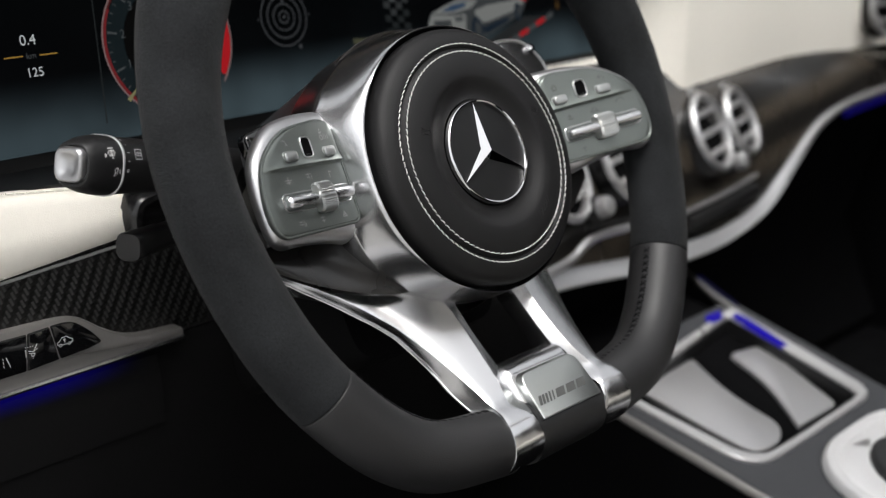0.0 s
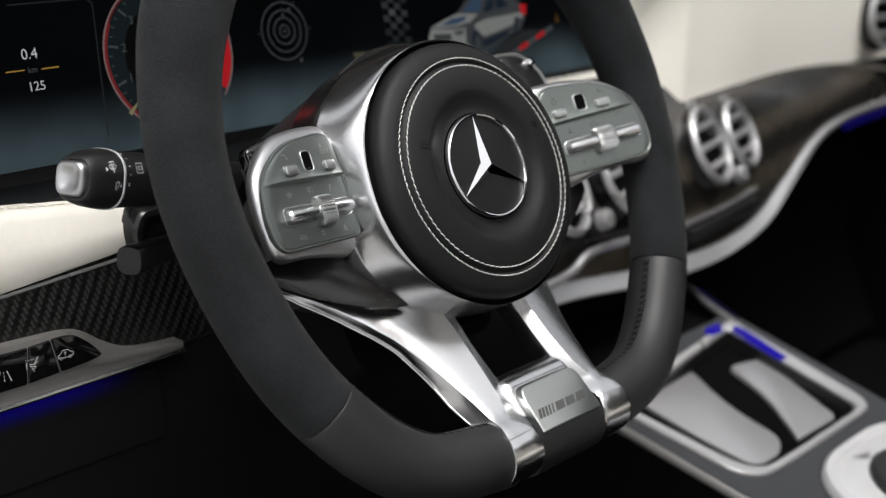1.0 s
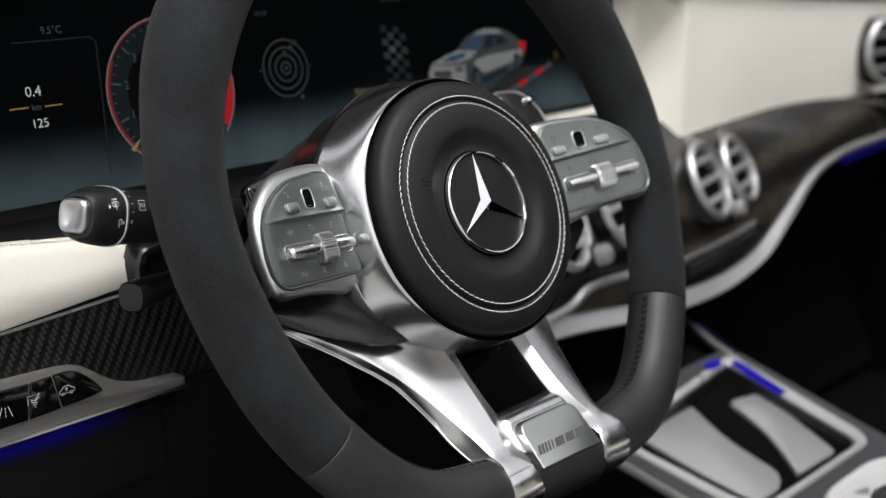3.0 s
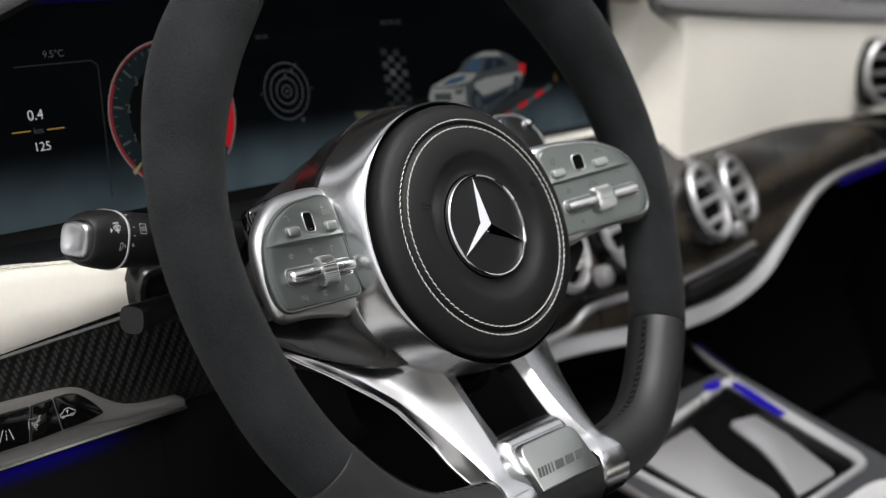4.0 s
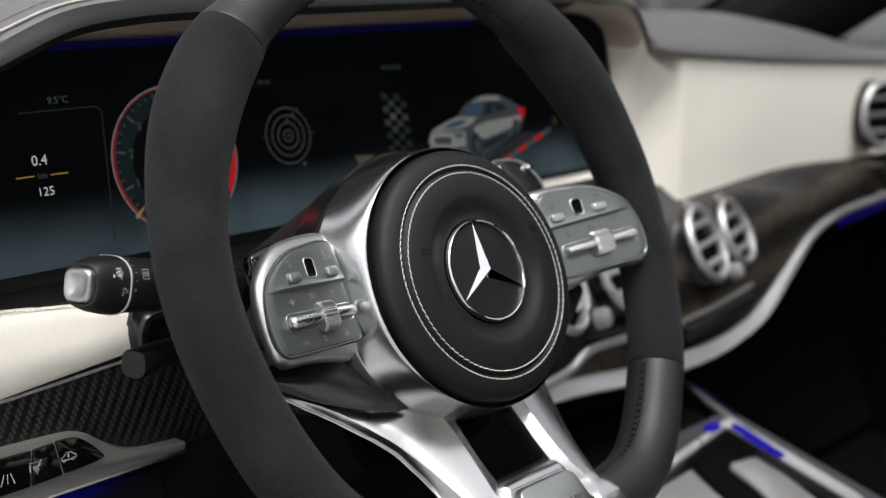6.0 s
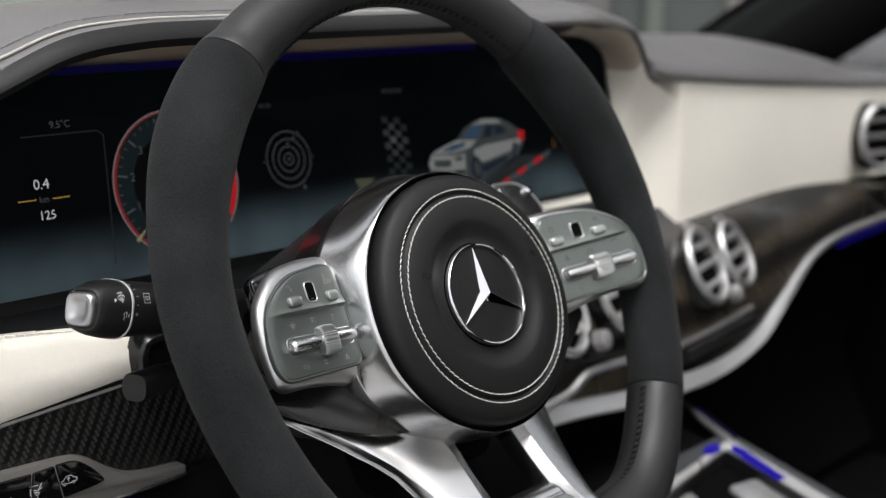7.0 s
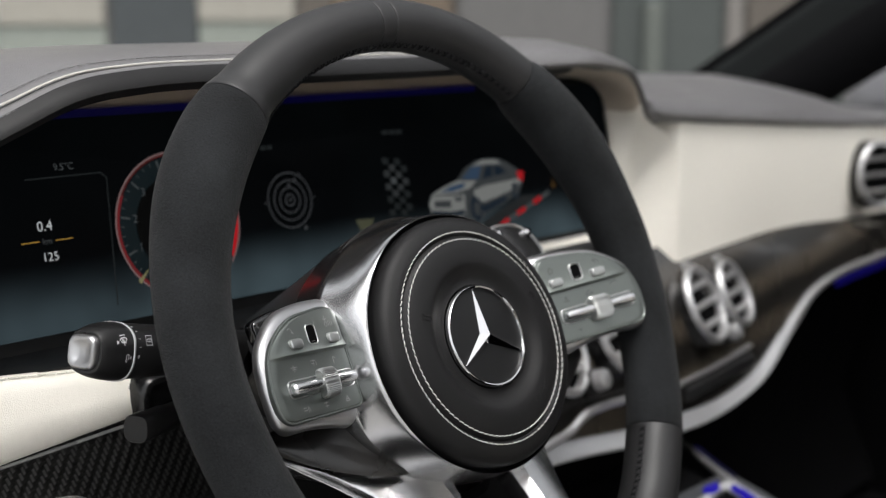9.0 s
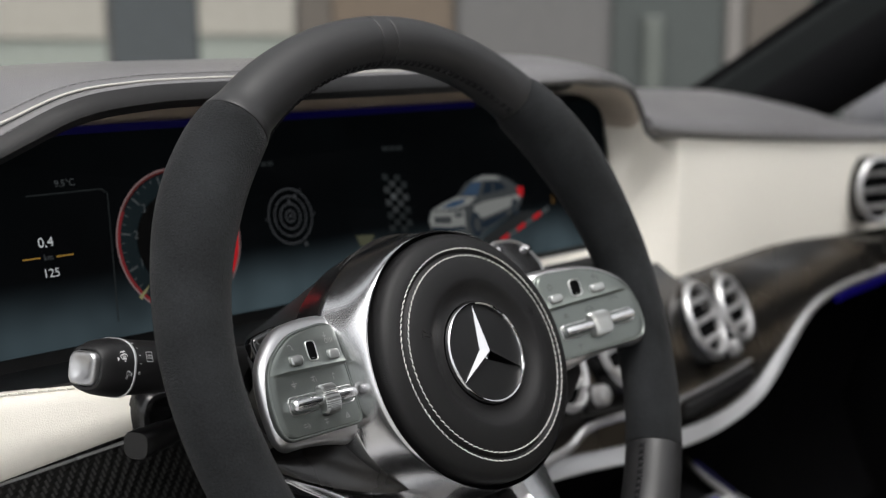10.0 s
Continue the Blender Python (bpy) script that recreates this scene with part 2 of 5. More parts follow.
def box(x0, x1, y0, y1, z0, z1, bevel=0.0, bm=None):
    b = bevel
    prof = [(b, z0), (0, z0 + b), (0, z1 - b), (b, z1)] if b else [(0, z0), (0, z1)]
    return plate([(x0, y0), (x1, y0), (x1, y1), (x0, y1)], prof, bm=bm)


def smooth_table(xs, ys, x):
    """Cubic interpolation through rows with rising xs, level at both ends."""
    X = [2 * xs[0] - xs[1], *xs, 2 * xs[-1] - xs[-2]]
    Y = [ys[1], *ys, ys[-2]]
    i = max(0, min(len(xs) - 2, sum(1 for v in xs if v <= x) - 1))
    m0, m1 = (Y[i + 2] - Y[i]) / (X[i + 2] - X[i]), (Y[i + 3] - Y[i + 1]) / (X[i + 3] - X[i + 1])
    h = xs[i + 1] - xs[i]
    s = (x - xs[i]) / h
    return ((2 * s ** 3 - 3 * s * s + 1) * ys[i] + (s ** 3 - 2 * s * s + s) * h * m0 + (3 * s * s - 2 * s ** 3) * ys[i + 1] + (s ** 3 - s * s) * h * m1)


def lettering(text, size, x, y, h, shear=0.0, align="CENTER"):
    """Letters of the built-in font as a bmesh in the local xy plane."""
    cu = bpy.data.curves.new("letters", "FONT")
    cu.body, cu.size, cu.align_x, cu.align_y, cu.shear = text, size, align, "CENTER", shear
    ob = new("letters", cu)
    bpy.context.view_layer.update()
    me = bpy.data.meshes.new_from_object(ob.evaluated_get(bpy.context.evaluated_depsgraph_get()))
    bm = bmesh.new()
    bm.from_mesh(me)
    bmesh.ops.translate(bm, verts=bm.verts, vec=(x, y, h))
    bpy.data.objects.remove(ob)
    bpy.data.curves.remove(cu)
    bpy.data.meshes.remove(me)
    return bm


def bars(rows, h, bm=None):
    """Flat bars (x0, x1, y0, y1) at height h."""
    bm = bm or bmesh.new()
    for x0, x1, y0, y1 in rows:
        bm.faces.new([bm.verts.new((x, y, h)) for x, y in ((x0, y0), (x1, y0), (x1, y1), (x0, y1))])
    return bm


def strokes(lines, width, place=flat, h=0.0, bm=None):
    """Flat ribbons along lines of two-dimensional points: drawn symbols."""
    bm = bm or bmesh.new()
    for line in lines:
        pts = [Vector(p) for p in line]
        for a, b in zip(pts, pts[1:]):
            d = (b - a).normalized() * width * 0.5
            n = Vector((-d.y, d.x))
            bm.faces.new([bm.verts.new(place(q.x, q.y, h)) for q in (a - d * 0.6 - n, b + d * 0.6 - n, b + d * 0.6 + n, a - d * 0.6 + n)])
    return bm


def round_line(cx, cy, r, a0, a1, n=12, squash=1.0):
    return [(cx + r * math.cos(radians(a0 + (a1 - a0) * k / n)), cy + squash * r * math.sin(radians(a0 + (a1 - a0) * k / n))) for k in range(n + 1)]


# ---- setting: ground, cabin shell ----
ground_bm = bmesh.new()
bmesh.ops.create_grid(ground_bm, x_segments=4, y_segments=4, size=400)
# out of view; pale so that it throws light up from the lower left
PALEGROUND = material("pale_bounce_ground", (0.30, 0.295, 0.285), 0.9, vary=0.3, grain=4, bump=0.5, bump_scale=60)
part("ground", ground_bm, PALEGROUND, label="unseen ground outside the car, kept pale to bounce light", kind="structure", category="ground")
# unseen plate at the door opening, added to brighten the collar from below
part("sill_reflector", box(-0.46, -0.345, -0.95, 0.30, 0.37, 0.425, 0.012), TRAYTRIM, label="unseen pale plate added to bounce light onto the wheel", kind="structure", category="sill")
part("cabin_floor", box(-0.345, 1.2, -1.8, 0.75, 0.36, 0.40), SOFTBLACK, label="black carpeted car floor", kind="structure", category="floor")
part("bulkhead", box(-0.42, 1.2, 0.60, 0.64, 0.40, 0.96), SOFTBLACK, label="black bulkhead behind the dashboard", kind="structure", category="wall")
part("cabin_rear", box(-0.42, 1.2, -1.84, -1.8, 0.40, 1.0), SOFTBLACK, label="dark rear wall of the cabin", kind="structure", category="wall")
part("door_passenger", box(1.17, 1.22, -1.8, 0.60, 0.40, 0.93), SOFTBLACK, label="dark closed passenger door lining", kind="structure", category="door")
# unseen roof; front edge and opening are placed to shape light on the wheel
roof_bm = box(-0.40, 1.2, -0.43, -0.34, 1.36, 1.40)
for x0, x1, y0, y1 in ((-0.40, 1.2, -1.8, -1.22), (-0.40, 0.10, -1.22, -0.43), (1.08, 1.2, -1.22, -0.43)):
    box(x0, x1, y0, y1, 1.36, 1.40, bm=roof_bm)
part("roof", roof_bm, HEADLINER, label="unseen pale headliner, its openings set for the light", kind="structure", category="ceiling")


def pillar(name, a, b, wide, deep):
    A, B = Vector(a), Vector(b)
    prof = rounded([(-wide, -deep), (wide, -deep), (wide, deep), (-wide, deep)], min(wide, deep) * 0.6)
    t = (B - A).normalized()
    e = t.cross(Vector((1, 0, 0))).normalized()
    g = Vector((1, 0, 0))
    loops = [[p + e * q.x + g * q.y for q in prof] for p in (A, B)]
    return part(name, loft(loops), PILLARCLOTH, label="dark windscreen pillar", kind="structure", category="pillar")


# added out of view: keeps side light off the rim and darkens reflections
part("side_blocker", box(1.10, 1.20, -1.30, -0.24, 0.93, 1.36, 0.01), BLACK, label="unseen dark wall added to block light from the passenger side", kind="structure", category="wall")
part("pillar_rear", box(1.10, 1.20, -1.80, -1.30, 0.93, 1.36, 0.01), BLACK, label="dark rear pillar beside the back window", kind="structure", category="pillar")
part("cabin_side", box(-0.46, -0.42, -1.84, -0.95, 0.40, 1.36), SOFTBLACK, label="dark closed rear side of the cabin", kind="structure", category="wall")
part("pillar_driver", box(-0.42, -0.34, -1.02, -0.955, 0.40, 1.36, 0.01), BLACK, label="dark middle pillar behind the open driver door", kind="structure", category="pillar")
pillar("pillar_passenger", (1.16, 0.5895, 0.920), (1.13, -0.0705, 1.330), 0.048, 0.03)
SEAL = material("rubber_seal", (0.004, 0.004, 0.0045), 0.9, vary=0.2, grain=60, spec=0.06)
part("windscreen_seal", tube([(1.150, 0.617, 0.966), (1.120, -0.043, 1.376)], 0.010, 10), SEAL, label="black rubber seal along the windscreen", kind="structure", category="seal")
part("door_frame", tube([(1.15, 0.520, 0.920), (1.12, -0.10, 1.298)], 0.036, 12, squash=(1, 1.3)), SEAL, label="black upper frame of the passenger door", kind="structure", category="frame")

# ---- seats ----
def seat(name, x, y, label):
    s_ = thing(name, label, "car seat", Matrix.Translation((x, y, 0.40)), "front seats")

    def pad(rows, name_, lab=""):
        loops = []
        for (cy, cz, wx, wy) in rows:
            loops.append([(p.x, cy + p.y * 0.35, cz + p.y) for p in rounded([(-wx, -wy), (wx, -wy), (wx, wy), (-wx, wy)], min(wx, wy) * 0.7, 5)])
        return part(name_, loft(loops), BEIGE, s_, lab, sharp=60)

    part("seat_base", box(-0.22, 0.22, -0.25, 0.22, 0.0, 0.10, 0.01), BLACK, s_, "black seat rail cover")
    pad([(-0.26, 0.14, 0.23, 0.03), (-0.24, 0.15, 0.25, 0.055), (0.0, 0.16, 0.255, 0.065), (0.20, 0.175, 0.25, 0.065), (0.26, 0.17, 0.235, 0.045), (0.28, 0.16, 0.20, 0.015)], "cushion", "porcelain leather cushion")
    back = [[(q.x, -0.25 - 0.28 * f + q.y * (1.0 if f < 0.95 else 0.6), 0.16 + 0.66 * f) for q in rounded([(-w_, -0.05), (w_, -0.05), (w_ * 0.96, 0.06), (0.0, 0.035), (-w_ * 0.96, 0.06)], 0.03, 4)]
            for f, w_ in ((0.0, 0.23), (0.1, 0.25), (0.5, 0.255), (0.8, 0.22), (0.95, 0.17), (1.0, 0.14))]
    part("backrest", loft(back), BEIGE, s_, "porcelain leather backrest", sharp=60)
    head = [[(q.x, -0.53 - 0.10 * f + q.y, 0.84 + 0.17 * f) for q in rounded([(-w_, -0.04), (w_, -0.04), (w_, 0.04), (-w_, 0.04)], 0.03, 4)] for f, w_ in ((0.0, 0.10), (0.2, 0.13), (0.7, 0.135), (1.0, 0.10))]
    part("headrest", loft(head), BEIGE, s_, "porcelain leather headrest", sharp=60)


seat("driver_seat", 0.0, -0.80, "porcelain leather driver seat on the carpet")
seat("passenger_seat", 0.77, -0.80, "porcelain leather passenger seat on the carpet")

mirror = thing("door_mirror", "grey exterior door mirror beyond the passenger window", "mirror", pose(1.41, 0.47, 0.955, 0, 0, -15))
loops = []
for f, k in ((0.0, 0.45), (0.15, 0.80), (0.4, 0.97), (0.65, 1.0), (0.9, 0.96), (1.0, 0.88)):
    loops.append([(q.x * k + 0.10, 0.07 - 0.14 * f, q.y * k) for q in rounded([(-0.11, -0.06), (0.10, -0.065), (0.11, 0.05), (-0.09, 0.065)], 0.045, 6)])
MIRRORGREY = material("grey_car_paint", (0.20, 0.20, 0.215), 0.35, vary=0.05, coat=0.4)
part("shell", loft(loops), MIRRORGREY, mirror, "grey painted shell", sharp=50)
part("foot", box(-0.12, -0.02, -0.02, 0.03, -0.085, -0.045, 0.008), BLACK, mirror, "black mirror foot")

# ---- building outside ----
HEAD = Vector((math.sin(radians(46.4)), math.cos(radians(46.4)), 0))
facade = thing("building", "modern building with slate, cream and timber panels", "building",
               Matrix.Translation(Vector((-0.49, -0.43, 0)) + HEAD * 7.0) @ pose(0, 0, 0, 90, 0, -46.4))
CREAM = material("cream_render", (0.27, 0.258, 0.226), 0.9, vary=0.08, grain=2)
SLATE = material("slate_panel", (0.038, 0.045, 0.048), 0.6, vary=0.12, grain=2)
PALEGREEN = material("pale_green_glass", (0.21, 0.23, 0.205), 0.3, vary=0.08, grain=2)
TIMBER = material("brown_timber", (0.11, 0.084, 0.060), 0.8, vary=0.15, grain=3, stretch=(1, 0.1, 1))
TAUPE = material("taupe_panel", (0.085, 0.074, 0.062), 0.8, vary=0.1, grain=2)
MIDGREY = material("grey_panel", (0.10, 0.098, 0.096), 0.8, vary=0.1, grain=2)
DUSK = material("green_grey_panel", (0.046, 0.054, 0.051), 0.5, vary=0.12, grain=2)
GREYPOST = material("warm_grey_post", (0.155, 0.145, 0.135), 0.8, vary=0.08, grain=2)
part("wall", box(-9, 9, 0, 5.0, -0.3, -0.05), MIDGREY, facade)
for x0, x1, y0, y1, mt, deep in ((-9, -1.83, 1.0, 5, CREAM, 0.0), (-9, -1.83, 0, 1.0, PALEGREEN, -0.02), (-1.80, -1.33, 0, 5, SLATE, -0.03),
                                 (-1.32, -0.80, 1.02, 5, CREAM, 0.0), (-1.32, -0.80, 0, 1.02, PALEGREEN, -0.02), (-0.78, -0.60, 0, 5, TAUPE, -0.02),
                                 (-0.59, 0.06, 0, 5, TIMBER, 0.0), (0.09, 0.90, 0, 5, MIDGREY, 0.01), (0.93, 1.54, 0, 5, DUSK, -0.03),
                                 (1.55, 1.64, 0, 5, GREYPOST, 0.0), (1.66, 2.0, 0, 5, TAUPE, 0.0), (2.02, 9, 0, 5, DUSK, 0.0)):
    part("panel", box(x0, x1, y0, y1, deep - 0.04, deep, 0.006), mt, facade)
part("pale_post", box(1.10, 1.20, 0, 1.12, -0.03, 0.03, 0.01), material("pale_post_paint", (0.088, 0.098, 0.088), 0.5, vary=0.1, grain=2), facade)

# ---- steering wheel ----
RAKE = pose(0, 0, 0.9, 65, 0, 0)
wheel = thing("steering_wheel", "black suede and leather steering wheel with satin aluminium spokes", "steering wheel", RAKE)
RIM_A, RIM_R = [-90, -70, -55, -35, -10, 15, 40, 65, 90], [0.1425, 0.1500, 0.1605, 0.1603, 0.1611, 0.1690, 0.1766, 0.1805, 0.1816]
RIM_WA, RIM_W = [-90, -45, 0, 45, 90], [-0.0160, -0.0203, -0.0189, -0.0126, -0.0040]
RIM_TA, RIM_T = [-90, -60, -35, 0, 20, 35, 46, 52, 55, 90], [0.0174, 0.0175, 0.0173, 0.0172, 0.0182, 0.0203, 0.0201, 0.0186, 0.0163, 0.0146]


def rim_point(a):
    """Centre, outward and thickness of the rim at a degrees round the wheel."""
    a = (a + 90) % 360 - 90
    k = a if a <= 90 else 180 - a
    r, w, t = smooth_table(RIM_A, RIM_R, k), smooth_table(RIM_WA, RIM_W, k), smooth_table(RIM_TA, RIM_T, k)
    return Vector((r * math.cos(radians(a)), r * math.sin(radians(a)), w)), t


def rim_ring(a, scale=1.0, grow=0.0, seg=32):
    p, t = rim_point(a)
    q, _ = rim_point(a + 0.5)
    o, _ = rim_point(a - 0.5)
    tang = (q - o).normalized()
    e = tang.cross(Vector((0, 0, 1))).normalized()
    g = e.cross(tang)
    r = t * scale + grow
    return [p + (e * math.cos(2 * math.pi * k / seg) + g * math.sin(2 * math.pi * k / seg)) * r for k in range(seg)]


def rim_segment(a0, a1, tuck=True):
    n = max(4, int(abs(a1 - a0) / 1.5))
    loops = []
    if tuck:
        loops += [rim_ring(a0, 0.955), rim_ring(a0 + 0.08, 0.980), rim_ring(a0 + 0.18, 0.994)]
    for i in range(n + 1):
        s = i / n
        lo, hi = (a0 + 0.36, a1 - 0.36) if tuck else (a0, a1)
        loops.append(rim_ring(lo + (hi - lo) * s))
    if tuck:
        loops += [rim_ring(a1 - 0.18, 0.994), rim_ring(a1 - 0.08, 0.980), rim_ring(a1, 0.955)]
    return loft(loops)


part("grip", rim_segment(-31, 55), ALCANTARA, wheel, "black suede grip")
part("grip", rim_segment(128.5, 213.5), ALCANTARA, wheel, "black suede grip")
part("rim_top", rim_segment(55, 90.0), LEATHER, wheel, "smooth black leather")
part("rim_top", rim_segment(93.4, 128.5), LEATHER, wheel, "smooth black leather")
part("rim_bottom", rim_segment(-74.5, -31), LEATHER, wheel, "smooth black leather")
part("rim_bottom", rim_segment(213.5, 254.5), LEATHER, wheel, "smooth black leather")
part("rim_marker", rim_segment(90.0, 93.4), LEATHER, wheel, "raised leather band at the rim's top")


def lacing(a0, a1):
    """Cross stitches along the inner side of the rim."""
    bm = bmesh.new()
    n = int(abs(a1 - a0) / 1.7)
    for i in range(n):
        a = a0 + (a1 - a0) * (i + 0.5) / n
        p, t = rim_point(a)
        q, _ = rim_point(a + 0.5)
        tang = (q - p).normalized()
        inn = -Vector((p.x, p.y, 0)).normalized()
        g = Vector((0, 0, 1))
        for s in (-1, 1):
            c = (inn * math.cos(0.30) + g * math.sin(0.30)).normalized()
            at = p + c * t * 1.002
            d = (tang * 0.8 + (g - c * g.dot(c)).normalized() * s).normalized()
            tube([at - d * 0.0021, at - d * 0.0012 + c * 0.0005, at + d * 0.0012 + c * 0.0005, at + d * 0.0021], 0.00045, 6, bm)
    return bm


for a0, a1 in ((56, 127), (-70, -32), (214.5, 250)):
    part("lacing", lacing(a0, a1), DARKTHREAD, wheel)

# airbag cover
HUB = [(0.0685, -0.030), (0.0690, -0.0150), (0.0694, -0.0105), (0.0692, -0.0082), (0.0685, -0.0062), (0.0671, -0.0044), (0.0646, -0.0029), (0.0616, -0.0018), (0.0596, -0.0012),
       (0.0580, -0.0012), (0.0572, -0.0016), (0.0566, -0.0023), (0.0560, -0.0016), (0.0552, -0.0008), (0.0535, 0.0), (0.0500, 0.0010), (0.0450, 0.0018),
       (0.0412, 0.0019), (0.0397, 0.0016), (0.0375, 0.0004), (0.0350, -0.0012), (0.0325, -0.0021), (0.0302, -0.0022), (0.0289, -0.0018), (0.0285, -0.0040), (0.0001, -0.0040)]
cover = part("airbag_cover", lathe(HUB, 128), AIRBAG, wheel, "round black leather airbag cover")


def stitch_ring(r, h, n, lean):
    """Single stitches round a ring, all on one mesh."""
    half = math.pi * r / n * 0.90
    bm = tube([(-half, 0, -0.0004), (-half * 0.7, 0, 0.0001), (0, 0, 0.0003), (half * 0.7, 0, 0.0001), (half, 0, -0.0004)], [0.00018, 0.00030, 0.00034, 0.00030, 0.00018], 6, up=(0, 1, 0))
    first = part("stitch", bm, THREAD, cover, "pale contrast stitch")
    for i in range(n):
        ob = first if i == 0 else first.copy()
        if i:
            scene.collection.objects.link(ob)
        a = 360 * i / n
        ob.matrix_basis = pose(r * math.cos(radians(a)), r * math.sin(radians(a)), h, 0, 0, a + 90 + lean)


stitch_ring(0.0586, -0.0010, 104, -9)
stitch_ring(0.0543, -0.0002, 97, 9)

# emblem: a ring with three faceted arms
emblem = part("emblem", lathe([(0.0280, -0.006), (0.0280, -0.0012), (0.0270, -0.0010), (0.0001, -0.0010)], 96), EMBFIELD, wheel, "round black emblem field")
part("emblem_ring", lathe([(0.0283, -0.004), (0.0282, -0.0004), (0.0279, 0.0006), (0.0273, 0.0011), (0.0266, 0.0008), (0.0261, -0.0002), (0.0259, -0.0030)], 96), EMBLEM, emblem)
for k in range(3):
    a = radians(90 + 120 * k)
    c, s = Vector((math.cos(a), math.sin(a), 0)), Vector((-math.sin(a), math.cos(a), 0))
    bm = bmesh.new()
    tip, ridge = c * 0.0264 + Vector((0, 0, 0.0002)), Vector((0, 0, 0.0027))
    left, right = (c * math.cos(radians(60)) + s * math.sin(radians(60))) * 0.0041, (c * math.cos(radians(60)) - s * math.sin(radians(60))) * 0.0041
    vs = [bm.verts.new(p) for p in (tip, ridge, left + Vector((0, 0, -0.0011)), right + Vector((0, 0, -0.0011)), tip - Vector((0, 0, 0.002)))]
    for ids in ((0, 1, 2), (0, 3, 1), (0, 2, 4), (0, 4, 3)):
        bm.faces.new([vs[i] for i in ids])
    part("emblem_arm", bm, EMBLEM, emblem, sharp=5)

# small embossed marks on the cover: two horn signs, and a word too faint to be read
def horn(cx, cy, turn, k):
    c, s_ = math.cos(radians(turn)), math.sin(radians(turn))
    at = lambda x, y: (cx + k * (x * c - y * s_), cy + k * (x * s_ + y * c), 0.00185)
    bm = tube([at(x, y) for x, y in round_line(0.0008, 0.0, 0.0014, -150, 150, 10)], 0.00030, 6)
    tube([at(-0.0004, 0.0012), at(-0.0026, 0.0010), at(-0.0040, 0.0022)], 0.00030, 6, bm)
    tube([at(-0.0004, -0.0012), at(-0.0026, -0.0010), at(-0.0040, -0.0022)], 0.00030, 6, bm)
    tube([at(-0.0040, -0.0022), at(-0.0040, 0.0022)], 0.00026, 6, bm)
    return bm


part("embossed_mark", horn(-0.0394, 0.0162, -20, 0.95), AIRBAG, cover)
part("embossed_mark", horn(0.0420, 0.0160, 160, 0.8), AIRBAG, cover)
for ang, r in ((-62, 0.045), (-58, 0.0455), (-54, 0.045), (-50, 0.0455), (-46, 0.045)):
    p = Vector((r * math.cos(radians(ang)), r * math.sin(radians(ang)), 0.0017))
    d = Vector((0.2, 1, 0)).normalized()
    part("embossed_mark", tube([p - d * 0.0015, p + d * 0.0015], 0.0004, 6), AIRBAG, cover)


# aluminium collar round the cover
def collar():
    """A ring that flares out toward the switches and narrows at the bottom."""
    ang = [-90, -62, -45, -25, -12, 0, 12, 25, 50, 90]
    out = [0.0735, 0.0740, 0.0756, 0.0795, 0.0805, 0.0803, 0.0820, 0.0880, 0.0815, 0.0785]
    low = [-0.028, -0.032, -0.0345, -0.0330, -0.0285, -0.0260, -0.0268, -0.0300, -0.0380, -0.0420]
    bend = [0.0, 0.0, 0.1, 0.45, 0.75, 0.85, 0.75, 0.45, 0.1, 0.0]
    loops = []
    for s in (-2, -1, 0, 0.05, 0.12, 0.22, 0.36, 0.52, 0.68, 0.84, 0.95, 1.0, 1.15, 1.5):
        ring = []
        for k in range(160):
            a = 360 * k / 160 - 90
            f_ = a if a <= 90 else 180 - a
            ro, wo, ho = smooth_table(ang, out, f_), smooth_table(ang, low, f_), smooth_table(ang, bend, f_)
            if s < 0:
                rad, w = 0.0716, -0.0120 + 0.012 * (s + 1)
            elif s <= 1:
                rad = 0.0718 + (ro - 0.0718) * s
                w = -0.0098 - 0.0012 * max(0, 1 - s / 0.08) + (wo + 0.0098) * ((1 - ho) * s ** 1.35 + ho * s * s * (3 - 2 * s))
            else:
                rad, w = ro - 0.002 * (s - 1), wo - 0.05 * (s - 1)
            ring.append((rad * math.cos(radians(a)), rad * math.sin(radians(a)), w))
        loops.append(ring)
    return loft(loops, (False, False))


# added black ring that stands in for the shade between cover and collar
part("gap_shade", lathe([(0.0680, -0.0150), (0.0720, -0.0150), (0.0720, -0.0170)], 96), SOFTBLACK, wheel, "black ring put in as shade round the airbag cover")
part("collar", collar(), SATIN, wheel, "satin aluminium collar", sharp=60)


part("back_cover", lathe([(0.0780, -0.036), (0.0800, -0.0405), (0.0806, -0.0412), (0.0806, -0.0420), (0.0800, -0.0470), (0.0792, -0.0520), (0.0796, -0.0527), (0.0794, -0.0536), (0.0770, -0.060), (0.0730, -0.072)], 128, 20, 160),
     COVER, wheel, "gloss dark cover behind the collar", sharp=25)


def pod_w(u):
    u = abs(u)
    return -0.0200 + 0.285 * (u - 0.0865)


